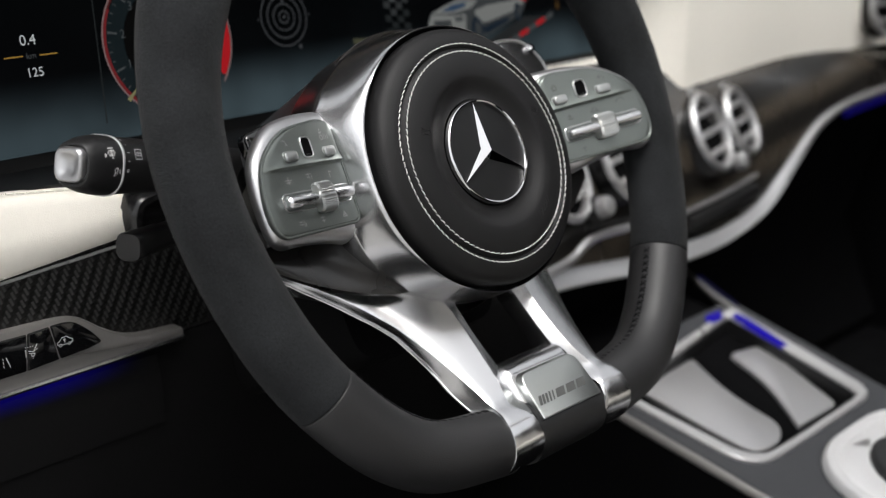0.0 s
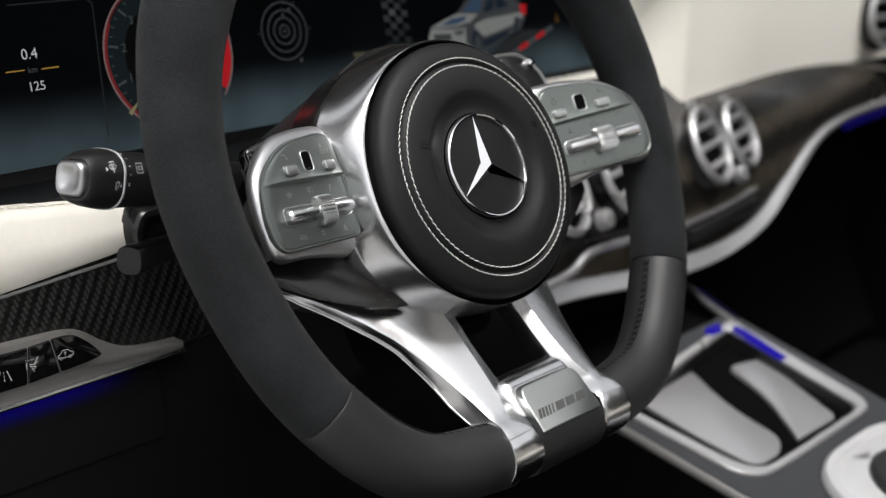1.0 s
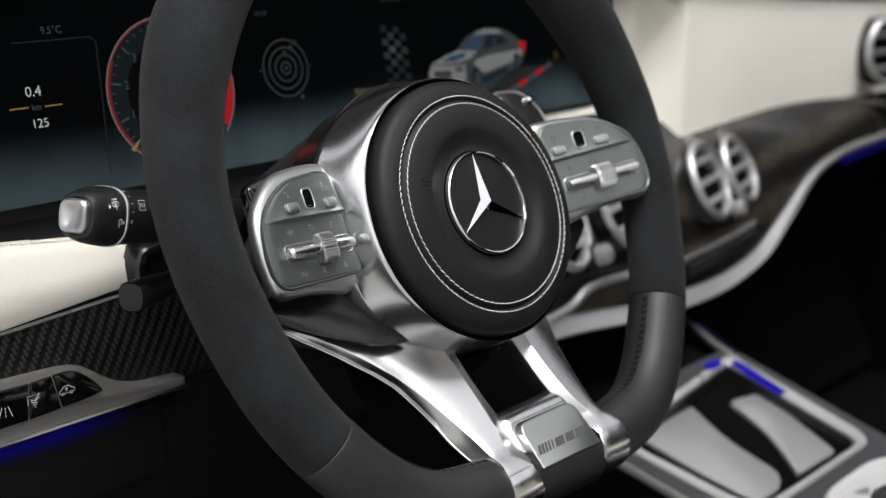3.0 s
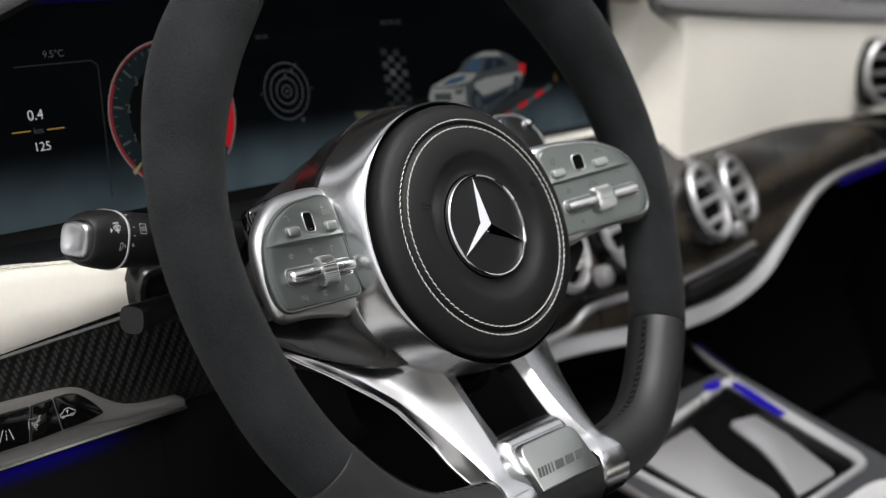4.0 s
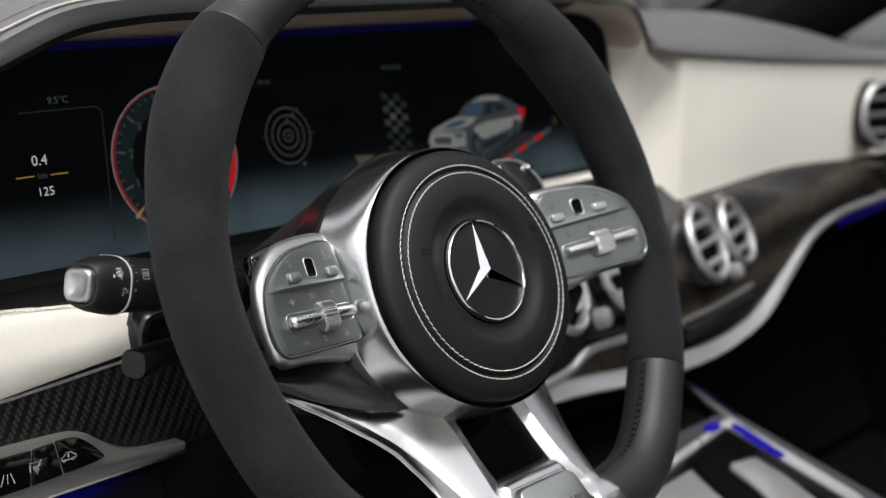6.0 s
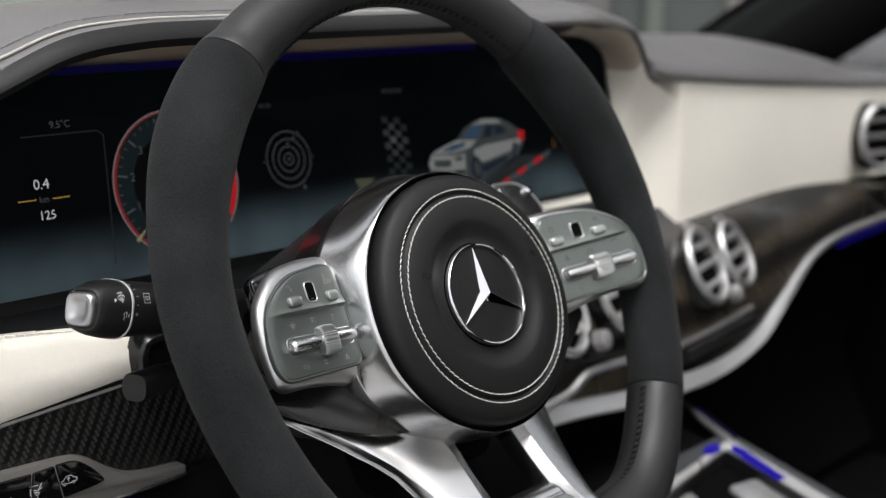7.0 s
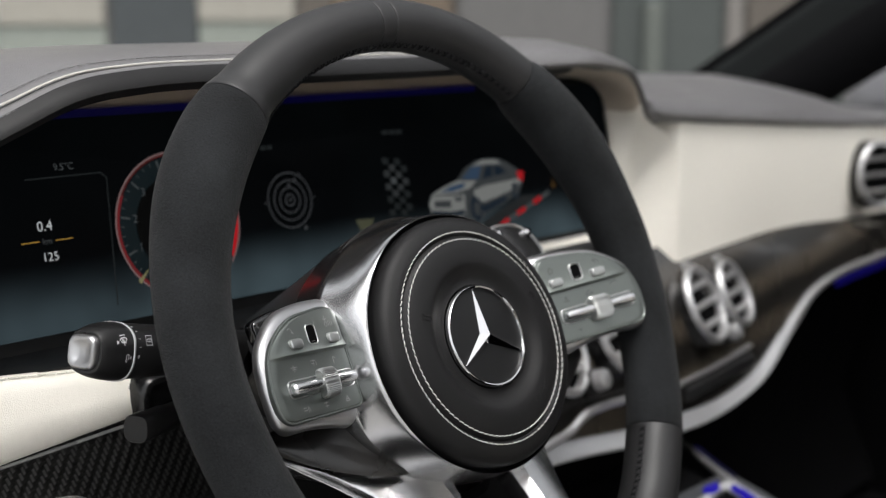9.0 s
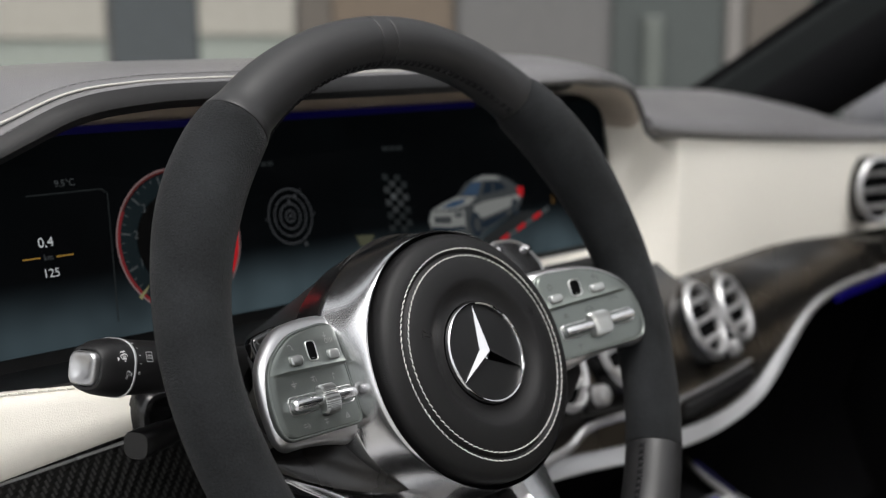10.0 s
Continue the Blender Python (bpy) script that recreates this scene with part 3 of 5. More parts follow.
def pod(side):
    def on(x, y, h):
        return (x * side, y, pod_w(x) + h)

    out = 0.0 if side < 0 else 0.0066
    grow = 0.0032 if side < 0 else 0.0058
    foot = -0.0250 if side < 0 else -0.0225
    rim_ = rounded([(0.0765, -0.0165), (0.0785, 0.0355), (0.0885, 0.0378), (0.1185 + grow * 0.4, 0.0345), (0.1365 + grow, 0.0205), (0.1415 + grow, 0.003), (0.1395 + grow, -0.0168)], [0.006, 0.006, 0.014, 0.022, 0.024, 0.022, 0.010], 8)
    top = 0.0425 if side < 0 else 0.0405
    wide = 0.0 if side < 0 else 0.0036
    house = rounded([(0.0770, top), (0.098, top), (0.1250 + wide * 0.4, top - 0.004), (0.1440 + wide, 0.021), (0.1462 + wide, 0.002), (0.1440 + wide, -0.0205), (0.122, foot + 0.0054), (0.100, foot + 0.0027), (0.088, foot), (0.0790, -0.020)],
                    [0.008, 0.03, 0.022, 0.022, 0.02, 0.012, 0.03, 0.02, 0.008, 0.006], 8)
    h = part("switch_housing", plate(house, [(0.0060, -0.0130), (0.0050, -0.0120), (0.0014, -0.0090), (0.0, -0.0070), (0.0003, -0.0052), (0.0011, -0.0034), (0.0024, -0.0018), (0.0046, -0.0008), (0.0062, -0.0006)], on), BLASTED, wheel,
             "satin aluminium switch housing")
    part("housing_back", plate(house, [(0.026, -0.050), (0.020, -0.036), (0.012, -0.020), (0.0056, -0.0098), (0.0064, -0.0090)], on), BLACK, h)
    part("surround", plate(rim_, [(0.0, -0.006), (0.0002, 0.0002), (0.0005, 0.0007), (0.0010, 0.0009), (0.0015, 0.0007), (0.0018, 0.0)], on), FACE, h)

    # one face panel: its upper part stands proud and falls to the lower part in a soft step that dies out at the outer end
    face = inset([Vector(p).to_2d() for p in rim_], 0.0016)
    ends = 0.1385 + grow * 0.6

    def level(x, y):
        """Height of the panel: the upper part curls up to a lip and drops to the lower part."""
        e = max(0.0, min(1.0, (ends - x) / 0.016))
        e = e * e * (3 - 2 * e)
        if y >= 0.0158:
            return 0.0012 + e * (0.0008 + 0.0019 * math.exp(-(y - 0.0158) / 0.0034))
        k = max(0.0, min(1.0, (y - 0.0142) / 0.0016))
        return 0.0012 + e * 0.0027 * k * k * (3 - 2 * k)

    lo_y, hi_y = min(p.y for p in face), max(p.y for p in face)
    rows = []
    levels = sorted([lo_y + (hi_y - lo_y) * (0.5 - 0.5 * math.cos(math.pi * (0.01 + 0.98 * j / 46))) for j in range(47)] + [0.0141, 0.0145, 0.0149, 0.0153, 0.0157, 0.0159, 0.0162, 0.0166, 0.0171, 0.0177])
    for j, y in enumerate(levels):
        xs = []
        for p, q in zip(face, face[1:] + face[:1]):
            if (p.y - y) * (q.y - y) < 0:
                xs.append(p.x + (q.x - p.x) * (y - p.y) / (q.y - p.y))
        x0, x1 = min(xs), max(xs)
        row = [on(x0, y, 0.0)]
        for k in range(25):
            x = x0 + (x1 - x0) * k / 24
            edge = min(1.0, min(k, 24 - k) / 1.0, min(j, 56 - j) / 2.0)
            row.append(on(x, y, level(x, y) - 0.0007 * (1 - edge)))
        row.append(on(x1, y, 0.0))
        rows.append(row)
    up = part("key_panel", loft(rows, wrap=False), FACE, h, "brushed metal key panel", sharp=60)

    def lift(x, y):
        return level(x, y) - 0.0012

    for x, y, wd in ((0.1186, 0.0203, 0.0046), (0.0884, 0.0203, 0.0042)):
        z = lift(x, y)
        part("button", plate(rounded([(x - wd, y - 0.0024), (x + wd, y - 0.0024), (x + wd, y + 0.0024), (x - wd, y + 0.0024)], 0.0018),
                             [(-0.0004, 0.0010), (-0.0004, 0.0013), (0, 0.0013), (0, 0.0026), (0.0004, 0.0032), (0.0012, 0.0034)], lambda a, b, c: on(a, b, c + z)), KEYCAP, up)
    x, y = 0.1043, 0.0238
    z = lift(x, y)
    pad = rounded([(x + a * 0.0033, y + b * 0.0046) for a, b in ((-1, -1), (1, -1), (1, 1), (-1, 1))], 0.0022)
    part("touch_pad", plate(pad, [(0, 0.0006), (0, 0.0016), (0.0004, 0.0017), (0.0012, 0.0015)], lambda a, b, c: on(a, b, c + z)), SOFTBLACK, up, "black touch pad")
    part("pad_bezel", ring_plate(inset(pad, -0.0008), pad, 0.0006, 0.0021, 0.0003, lambda a, b, c: on(a, b, c + z)), KEYCAP, up)

    # slot, rod and knurled roller
    mid = 0.1061 + out
    slot = rounded([(mid - 0.0265, -0.0050), (mid + 0.0265, -0.0050), (mid + 0.0265, 0.0040), (mid - 0.0265, 0.0040)], 0.0036)
    part("slot", plate(slot, [(0, 0.0), (0, 0.0014), (0.0003, 0.0016), (0.0007, 0.0013), (0.0014, 0.0002), (0.0030, 0.0001)], on), BLASTED, up)
    part("slot_floor", slab(inset(slot, 0.0016), -0.0004, 0.0007, 0.0001, on), TRIMGREY, up, "dark slot floor")
    part("rod", tube([on(mid + x, -0.0005, 0.0030 if abs(x) < 0.022 else 0.0027) for x in (-0.0252, -0.0244, -0.020, -0.012, 0.0, 0.012, 0.020, 0.0240, 0.0252)],
                     [0.0018, 0.0028, 0.0031, 0.0029, 0.0028, 0.0029, 0.0032, 0.0030, 0.0018], 16), SATIN, up)
    at = mid - 0.003 * (1 if side < 0 else 0.2)
    roller = []
    for i in range(9):
        f = i / 8
        rr = 0.0074 - (0.0009 if i in (0, 8) else 0.0)
        ring = []
        for k in range(96):
            a = 2 * math.pi * k / 96
            r = rr - (0.00034 if k % 2 else 0)
            ca, sa = math.cos(a), math.sin(a)
            ring.append(on(at - 0.0062 + 0.0124 * f, -0.0008 + r * math.copysign(abs(ca) ** 0.66, ca), 0.0026 + r * 0.62 * math.copysign(abs(sa) ** 0.66, sa)))
        roller.append(ring)
    part("roller", loft(roller), KEYCAP, up, "knurled metal roller", sharp=12)

    # small printed signs round the keys
    def sign(lines):
        part("symbol", strokes([[(a, b) for a, b in ln] for ln in lines], 0.00042, lambda a, b, c: on(a, b, level(a, b) + 0.00012)), SYMBOL if side < 0 else EMBOSS, up)

    if side > 0:
        sign([[(0.0862, 0.0282), (0.0878, 0.0298), (0.0894, 0.0282)], [(0.0866, 0.0282), (0.0866, 0.0264), (0.0890, 0.0264), (0.0890, 0.0282)]])
        sign([[(0.1200, 0.0290), (0.1182, 0.0276), (0.1200, 0.0262)], [(0.1184, 0.0276), (0.1212, 0.0276), (0.1222, 0.0266), (0.1218, 0.0256)]])
        sign([round_line(0.1292, 0.0092, 0.0034, 60, 130, 5), [(0.1309, 0.0121), (0.1318, 0.0110)], [(0.1270, 0.0118), (0.1260, 0.0108)]])
        sign([[(0.0930, 0.0078), (0.0930, 0.0112)], [(0.0912, 0.0082), (0.0948, 0.0082)], [(0.0918, 0.0096), (0.0942, 0.0096)]])
        sign([round_line(0.1100, 0.0086, 0.0022, 0, 180, 6), [(0.1070, 0.0086), (0.1130, 0.0086)]])
        sign([[(0.0960, -0.0124), (0.0960, -0.0098)], [(0.0948, -0.0100), (0.0972, -0.0100)]])
    else:
        sign([round_line(0.1200, 0.0268, 0.0016, 40, 220, 6), [(0.1184, 0.0268), (0.1176, 0.0256)]])
        sign([[(0.0902, 0.0318), (0.0902, 0.0296)], [(0.0890, 0.0304), (0.0902, 0.0296), (0.0914, 0.0304)], round_line(0.0902, 0.0276, 0.0012, 0, 360, 6), [(0.0880, 0.0290), (0.0880, 0.0266)], [(0.0866, 0.0288), (0.0866, 0.0266)], [(0.0852, 0.0286), (0.0852, 0.0266)]])
        sign([[(0.1262, 0.0098), (0.1216, 0.0098)], [(0.1240, 0.0078), (0.1240, 0.0112)], [(0.1254, 0.0088), (0.1226, 0.0088)]])
        sign([[(0.1100, 0.0112), (0.1064, 0.0112)], [(0.1098, 0.0098), (0.1078, 0.0098)], [(0.1082, 0.0118), (0.1082, 0.0088)], [(0.1062, 0.0104), (0.1062, 0.0088)]])
        sign([[(0.0920, 0.0112), (0.0920, 0.0080)], [(0.0920, 0.0112), (0.0904, 0.0104)]])
        sign([[(0.1256, -0.0100), (0.1236, -0.0100)], [(0.1256, -0.0112), (0.1230, -0.0112)], [(0.1222, -0.0096), (0.1222, -0.0122)], [(0.1212, -0.0102), (0.1212, -0.0122)]])
        sign([[(0.1092, -0.0100), (0.1060, -0.0100)], [(0.1076, -0.0092), (0.1076, -0.0124)], [(0.1090, -0.0116), (0.1062, -0.0116)]])
        sign([[(0.0916, -0.0118), (0.0900, -0.0092), (0.0884, -0.0118), (0.0916, -0.0118)], [(0.0908, -0.0108), (0.0892, -0.0108)]])


pod(-1)
pod(1)


BAND_V, BAND_W, BAND_R = -0.1425, -0.0166, 0.0181


def spoke_w(u, v):
    """Depth of the spokes' faces: a face that leans back from the rim, flatter further up, and the band's round below."""
    face = -0.0228 - 0.60 * (v + 0.1) + 0.25 * 0.012 * math.log1p(math.exp((v + 0.095) / 0.012)) - 0.12 * (abs(u) - 0.037) - 0.45 * 0.012 * math.log1p(math.exp((abs(u) - 0.055) / 0.012))
    turn = BAND_W + math.sqrt(BAND_R ** 2 - (v - BAND_V) ** 2) if v < -0.1260 else -0.0089 - 2.0 * (v + 0.1260)
    return 0.0024 * math.log(math.exp(face / 0.0024) + math.exp(turn / 0.0024))


def spoke(side):
    wall = spline([(0.0270, -0.1344), (0.0244, -0.1268), (0.0222, -0.1190), (0.0217, -0.1087), (0.0217, -0.0990), (0.0218, -0.0890), (0.0216, -0.0800), (0.0215, -0.0720), (0.0222, -0.0655), (0.0240, -0.0600),
                   (0.0420, -0.0572), (0.0517, -0.0538), (0.0637, -0.0479), (0.0747, -0.0416), (0.0831, -0.0362), (0.0894, -0.0315), (0.0954, -0.0265), (0.1083, -0.0163)], 4)
    ridge = spline([(0.0286, -0.1344), (0.0346, -0.1262), (0.0328, -0.1195), (0.0305, -0.1105), (0.0292, -0.0990), (0.0287, -0.0880), (0.0288, -0.0790), (0.0292, -0.0725), (0.0306, -0.0660), (0.0321, -0.0608),
                    (0.0420, -0.0586), (0.0517, -0.0552), (0.0637, -0.0493), (0.0747, -0.0430), (0.0831, -0.0376), (0.0894, -0.0329), (0.0954, -0.0279), (0.1083, -0.0177)], 4)
    edge = spline([(0.0464, -0.1344), (0.0443, -0.1262), (0.0447, -0.1195), (0.0470, -0.1095), (0.0505, -0.0975), (0.0540, -0.0875), (0.0577, -0.0790), (0.0612, -0.0715), (0.0645, -0.0665), (0.0680, -0.0613),
                   (0.0710, -0.0570), (0.0742, -0.0528), (0.0774, -0.0485), (0.0810, -0.0446), (0.0844, -0.0405), (0.0885, -0.0355), (0.0930, -0.0303), (0.1060, -0.0200)], 4)
    skirt = spline([(0.0468, -0.1344), (0.0478, -0.1262), (0.0492, -0.1185), (0.0506, -0.1115), (0.0515, -0.1020), (0.0532, -0.0945), (0.0560, -0.0860), (0.0590, -0.0780), (0.0622, -0.0726), (0.0660, -0.0670),
                    (0.0694, -0.0627), (0.0731, -0.0580), (0.0766, -0.0534), (0.0802, -0.0490), (0.0836, -0.0449), (0.0885, -0.0394), (0.0935, -0.0330), (0.1062, -0.0225)], 4)

    def section(a, b, c, d, f):
        """Points and heights over the face: inner wall, bevel up to the ridge, flat face, skirt with a thin lip; f: 0 on the band, 1 above it."""
        inn, out = (a - b).normalized(), Vector((0.895, -0.445))
        da, dd = 0.0016 + 0.0024 * f, 0.0010 + (0.0040 + 0.0050 * max(0.0, min(1.0, (-0.04 - d.y) / 0.06))) * f
        return [(a - inn * 0.005 * f, -0.022), (a - inn * 0.001 * f, -0.010), (a, -da - 0.0012), (a - inn * 0.0002, -da), (a.lerp(b, 0.5), -da * 0.55), (a.lerp(b, 0.93), -da * 0.07), (b + out * 0.0003, 0.0003 * f),
                (b.lerp(c, 0.30), 0.0004 * f), (b.lerp(c, 0.50), 0.0005 * f), (b.lerp(c, 0.70), 0.0006 * f), (c - out * 0.0002, 0.0006 * f), (c + out * 0.0003, 0.0004 * f - 0.0001), (c.lerp(d, 0.5), 0.0003 * f - dd * 0.50), (d - out * 0.0010 * f, -dd), (d - out * 0.0007 * f, -dd - 0.0005),
                (d - out * 0.0002 * f, -dd - 0.0003), (d + out * 0.0001, -dd - 0.0010), (d - out * 0.001 * f, -dd - 0.0030), (d - out * 0.010 * f, -0.022)]

    loops = []
    for a, b, c, d in zip(wall, ridge, edge, skirt):
        f = max(0.0, min(1.0, (b.y + 0.1344) / 0.010))
        loops.append([(v.x * side, v.y, spoke_w(v.x, v.y) + h) for v, h in section(a, b, c, d, f * f * (3 - 2 * f))])
    # the foot goes on round the rim as a band
    over = []
    for k in range(18):
        ang = 66 + 10.5 * k
        f = min(1.0, k / 4)
        u0, u1 = 0.0270 - 0.0024 * f, 0.0468 + 0.0010 * f
        cv = BAND_V + 0.0014 * min(1.0, k / 9)
        row = []
        for v, h in section(Vector((u0, 0)), Vector((u0 + 0.0016, 0)), Vector((u1 - 0.0004, 0)), Vector((u1, 0)), 0.0):
            off = spoke_w(v.x, -0.1344) - (BAND_W + math.sqrt(BAND_R ** 2 - (-0.1344 - BAND_V) ** 2))
            rad = BAND_R - 0.0003 * min(1.0, k / 6) + h * (0.95 if k < 2 else 0.5) + off * 0.88 * max(0.0, 1 - k / 7) ** 2
            row.append((v.x * side, cv + rad * math.cos(radians(ang)), BAND_W + rad * math.sin(radians(ang))))
        over.append(row)
    part("spoke", loft(over[::-1] + loops), SATIN, wheel, "satin aluminium lower spoke", sharp=30)
    # thin arched cover between the switches and the spoke
    top = spline([(0.1225, -0.0150), (0.1000, -0.0135), (0.0800, -0.0170), (0.0670, -0.0240), (0.0570, -0.0360), (0.0475, -0.0560)], 6)
    foot = spline([(0.1225, -0.0262), (0.1060, -0.0370), (0.0900, -0.0452), (0.0740, -0.0515), (0.0600, -0.0552), (0.0465, -0.0570)], 6)
    rows = []
    for f, sink in ((0.0, -0.004), (0.02, -0.0004), (0.06, 0.0), (0.2, 0.0008), (0.4, 0.0016), (0.6, 0.0018), (0.8, 0.0010), (0.94, 0.0), (0.98, -0.0004), (1.0, -0.003)):
        rows.append([(p.x * side, p.y, -0.042 - 0.25 * (p.y + 0.035) + sink) for p in (a.lerp(b, f) for a, b in zip(top, foot))])
    part("lower_cover", loft(rows, wrap=False), COVER, wheel, "gloss black cover under the switches")


spoke(-1)
spoke(1)


# bottom bracket, badge
def bottom_band(u0, u1, scale):
    loops = []
    for i in range(7):
        u = u0 + (u1 - u0) * i / 6
        a = math.degrees(math.atan2(-0.1407, u))
        k = 0.99 if i in (0, 6) else 1.0
        loops.append(rim_ring(a % 360 - 360 if a < -90 else a, scale * k))
    return loft(loops)


part("bottom_grip", bottom_band(-0.0250, 0.0250, 0.995), BLACK, wheel, "black lower grip")
web = rounded([(-0.0290, -0.1385), (0.0290, -0.1385), (0.0270, -0.1120), (0.024, -0.1070), (-0.024, -0.1070), (-0.0270, -0.1120)], [0.003, 0.003, 0.006, 0.004, 0.004, 0.006])


def badge_on(x, y, h):
    return (x, y, h + 0.0014 - 0.40 * (y + 0.1385))


part("bracket", plate(web, [(0.002, -0.020), (0.0, -0.017), (0.0, -0.011), (0.0008, -0.0082), (0.0022, -0.0058), (0.0042, -0.0042), (0.0065, -0.0038)], badge_on), SATIN, wheel, "satin aluminium bracket")
badge = part("badge", plate(rounded([(-0.0235, -0.1388), (0.0235, -0.1388), (0.0225, -0.1140), (-0.0225, -0.1140)], [0.001, 0.001, 0.007, 0.007]),
                            [(0, -0.010), (0, 0.0003), (0.0004, 0.0008), (0.0010, 0.0010)], badge_on), BADGE, wheel, "metal badge with engraved marks")
marks = bmesh.new()
for k in range(5):  # slanted stripes, then plain blocks for the maker's letters
    x = -0.0212 + 0.0027 * k
    wd = 0.0021 - 0.00026 * k
    marks.faces.new([marks.verts.new(badge_on(a, b, 0.0012)) for a, b in ((x, -0.1318), (x + wd, -0.1318), (x + wd + 0.0022, -0.1272), (x + 0.0022, -0.1272))])
for k in range(3):
    x = -0.0075 + 0.0084 * k
    marks.faces.new([marks.verts.new(badge_on(x + a + 0.0022 * q, -0.1316 + 0.0042 * q, 0.0012)) for a, q in ((0, 0), (0.0068, 0), (0.0068, 1), (0, 1))])
part("engraving", marks, EMBOSS, badge)

# gear paddles behind the switches
for s in (1, -1):
    pad = rounded([(0.070, 0.040), (0.076, 0.067), (0.106, 0.066), (0.121, 0.048), (0.119, 0.030)], [0.006, 0.010, 0.016, 0.012, 0.006])
    if s < 0:
        pad = rounded([(0.068, 0.024), (0.074, 0.044), (0.098, 0.0445), (0.1140, 0.0405), (0.1120, 0.026)], [0.006, 0.006, 0.010, 0.004, 0.006])
    paddle = part("paddle", plate(pad, [(0.001, -0.052), (0, -0.050), (0, -0.046), (0.001, -0.0445), (0.0025, -0.044)], lambda x, y, h: (x * s, y, h)), PADDLE if s > 0 else GLOSS, wheel, "smoked metal gear paddle" if s > 0 else "gloss black gear paddle")
    if s > 0:
        for x, y in ((0.0832, 0.0602), (0.1095, 0.0585)):
            part("stud", lathe([(0.0030, -0.046), (0.0030, -0.043), (0.0022, -0.0415), (0.0001, -0.0410)], 16, centre=(x * s, y)), CHROME, paddle)
        part("edge", tube(spline([(p.x * s, p.y, -0.0445) for p in inset(pad, 0.001)[6:30]], 1), 0.0012, 8), SILVER, paddle, "silver edge")

# ---- steering column and stalks ----
column = thing("steering_column", "black steering column shroud behind the wheel", "steering column", RAKE)
part("shroud", lathe([(0.0775, -0.055), (0.0775, -0.064), (0.075, -0.085), (0.070, -0.120), (0.064, -0.165), (0.060, -0.230)], 64), SHROUD, column)
part("lower_shroud", plate(rounded([(-0.058, -0.090), (0.058, -0.090), (0.064, -0.02), (-0.064, -0.02)], 0.02), [(0.004, -0.26), (0, -0.24), (0, -0.10), (0.004, -0.085)]), KNEE, column)


def along(a, b):
    """A pose at a with its z axis toward b and its x axis level."""
    z = (Vector(b) - Vector(a)).normalized()
    x = Vector((0, 0, 1)).cross(z).normalized()
    y = z.cross(x)
    m = Matrix((x, y, z)).transposed().to_4x4()
    m.translation = a
    return m


stalk = thing("indicator_stalk", "black indicator stalk with a satin metal end button", "stalk", along((-0.03, 0.136, 0.874), (-0.192, 0.0826, 0.9134)))
LEN = (Vector((-0.192, 0.0826, 0.9134)) - Vector((-0.03, 0.136, 0.874))).length


def stalk_ring(z, a, b, p=2.6, n=40):
    out = []
    for k in range(n):
        t = 2 * math.pi * k / n
        c, s = math.cos(t), math.sin(t)
        out.append((a * math.copysign(abs(c) ** (2 / p), c), b * math.copysign(abs(s) ** (2 / p), s), z))
    return out


part("stem", loft([stalk_ring(z, a, b) for z, a, b in ((0, 0.010, 0.010), (LEN - 0.110, 0.0105, 0.0105), (LEN - 0.060, 0.0126, 0.0128), (LEN - 0.0212, 0.0134, 0.0138))]), BLACK, stalk)
part("ring", loft([stalk_ring(LEN - z, a, a * 1.02) for z, a in ((0.0214, 0.0136), (0.0210, 0.0143), (0.0200, 0.0143), (0.0196, 0.0136))]), SILVER, stalk, "thin silver ring")
part("head", loft([stalk_ring(LEN - z, a, b) for z, a, b in ((0.0198, 0.0138, 0.0141), (0.014, 0.0135, 0.0138), (0.009, 0.0128, 0.0130), (0.005, 0.0117, 0.0118), (0.002, 0.0107, 0.0108), (0.0010, 0.0100, 0.0101), (0.0010, 0.0088, 0.0089), (0.004, 0.0086, 0.0087))]), BLACK, stalk)
part("end_button", loft([stalk_ring(LEN - z, a, a, 3.6) for z, a in ((0.006, 0.0082), (0.0002, 0.0083), (-0.0014, 0.0080), (-0.0022, 0.0072), (-0.0022, 0.0058), (-0.0014, 0.0046), (-0.0006, 0.0030), (-0.0004, 0.0010))]), BLASTED, stalk, "satin metal button")


def on_stalk(phi, z, r):
    return (r * math.cos(radians(phi)), r * math.sin(radians(phi)), LEN - z)


def on_head(z, phi, h):
    """A point of the stalk's skin: distance from its end, degrees round it."""
    c, q = abs(math.cos(radians(phi))), abs(math.sin(radians(phi)))
    skin = 0.0138 if z < 0.022 else 0.0135
    skin = skin if z > 0.013 else 0.0128 + (z - 0.009) * 0.2
    r = skin / (c ** 2.6 + q ** 2.6) ** (1 / 2.6) + h
    return on_stalk(phi, z, r)


# the round direction is kept in millimetres, so that a stroke has one width
def print_on_stalk(name, lines):
    bm = bmesh.new()
    for line in lines:
        for (x0, y0), (x1, y1) in zip(line, line[1:]):
            d = Vector((x1 - x0, y1 - y0)).normalized() * 0.16
            n = Vector((-d.y, d.x))
            q4 = [Vector((x0, y0)) - d - n, Vector((x1, y1)) + d - n, Vector((x1, y1)) + d + n, Vector((x0, y0)) - d + n]
            bm.faces.new([bm.verts.new(on_head(q.x * 0.001, 24 + q.y * 4.1, 0.00022)) for q in q4])
    part(name, bm, PRINT, stalk)


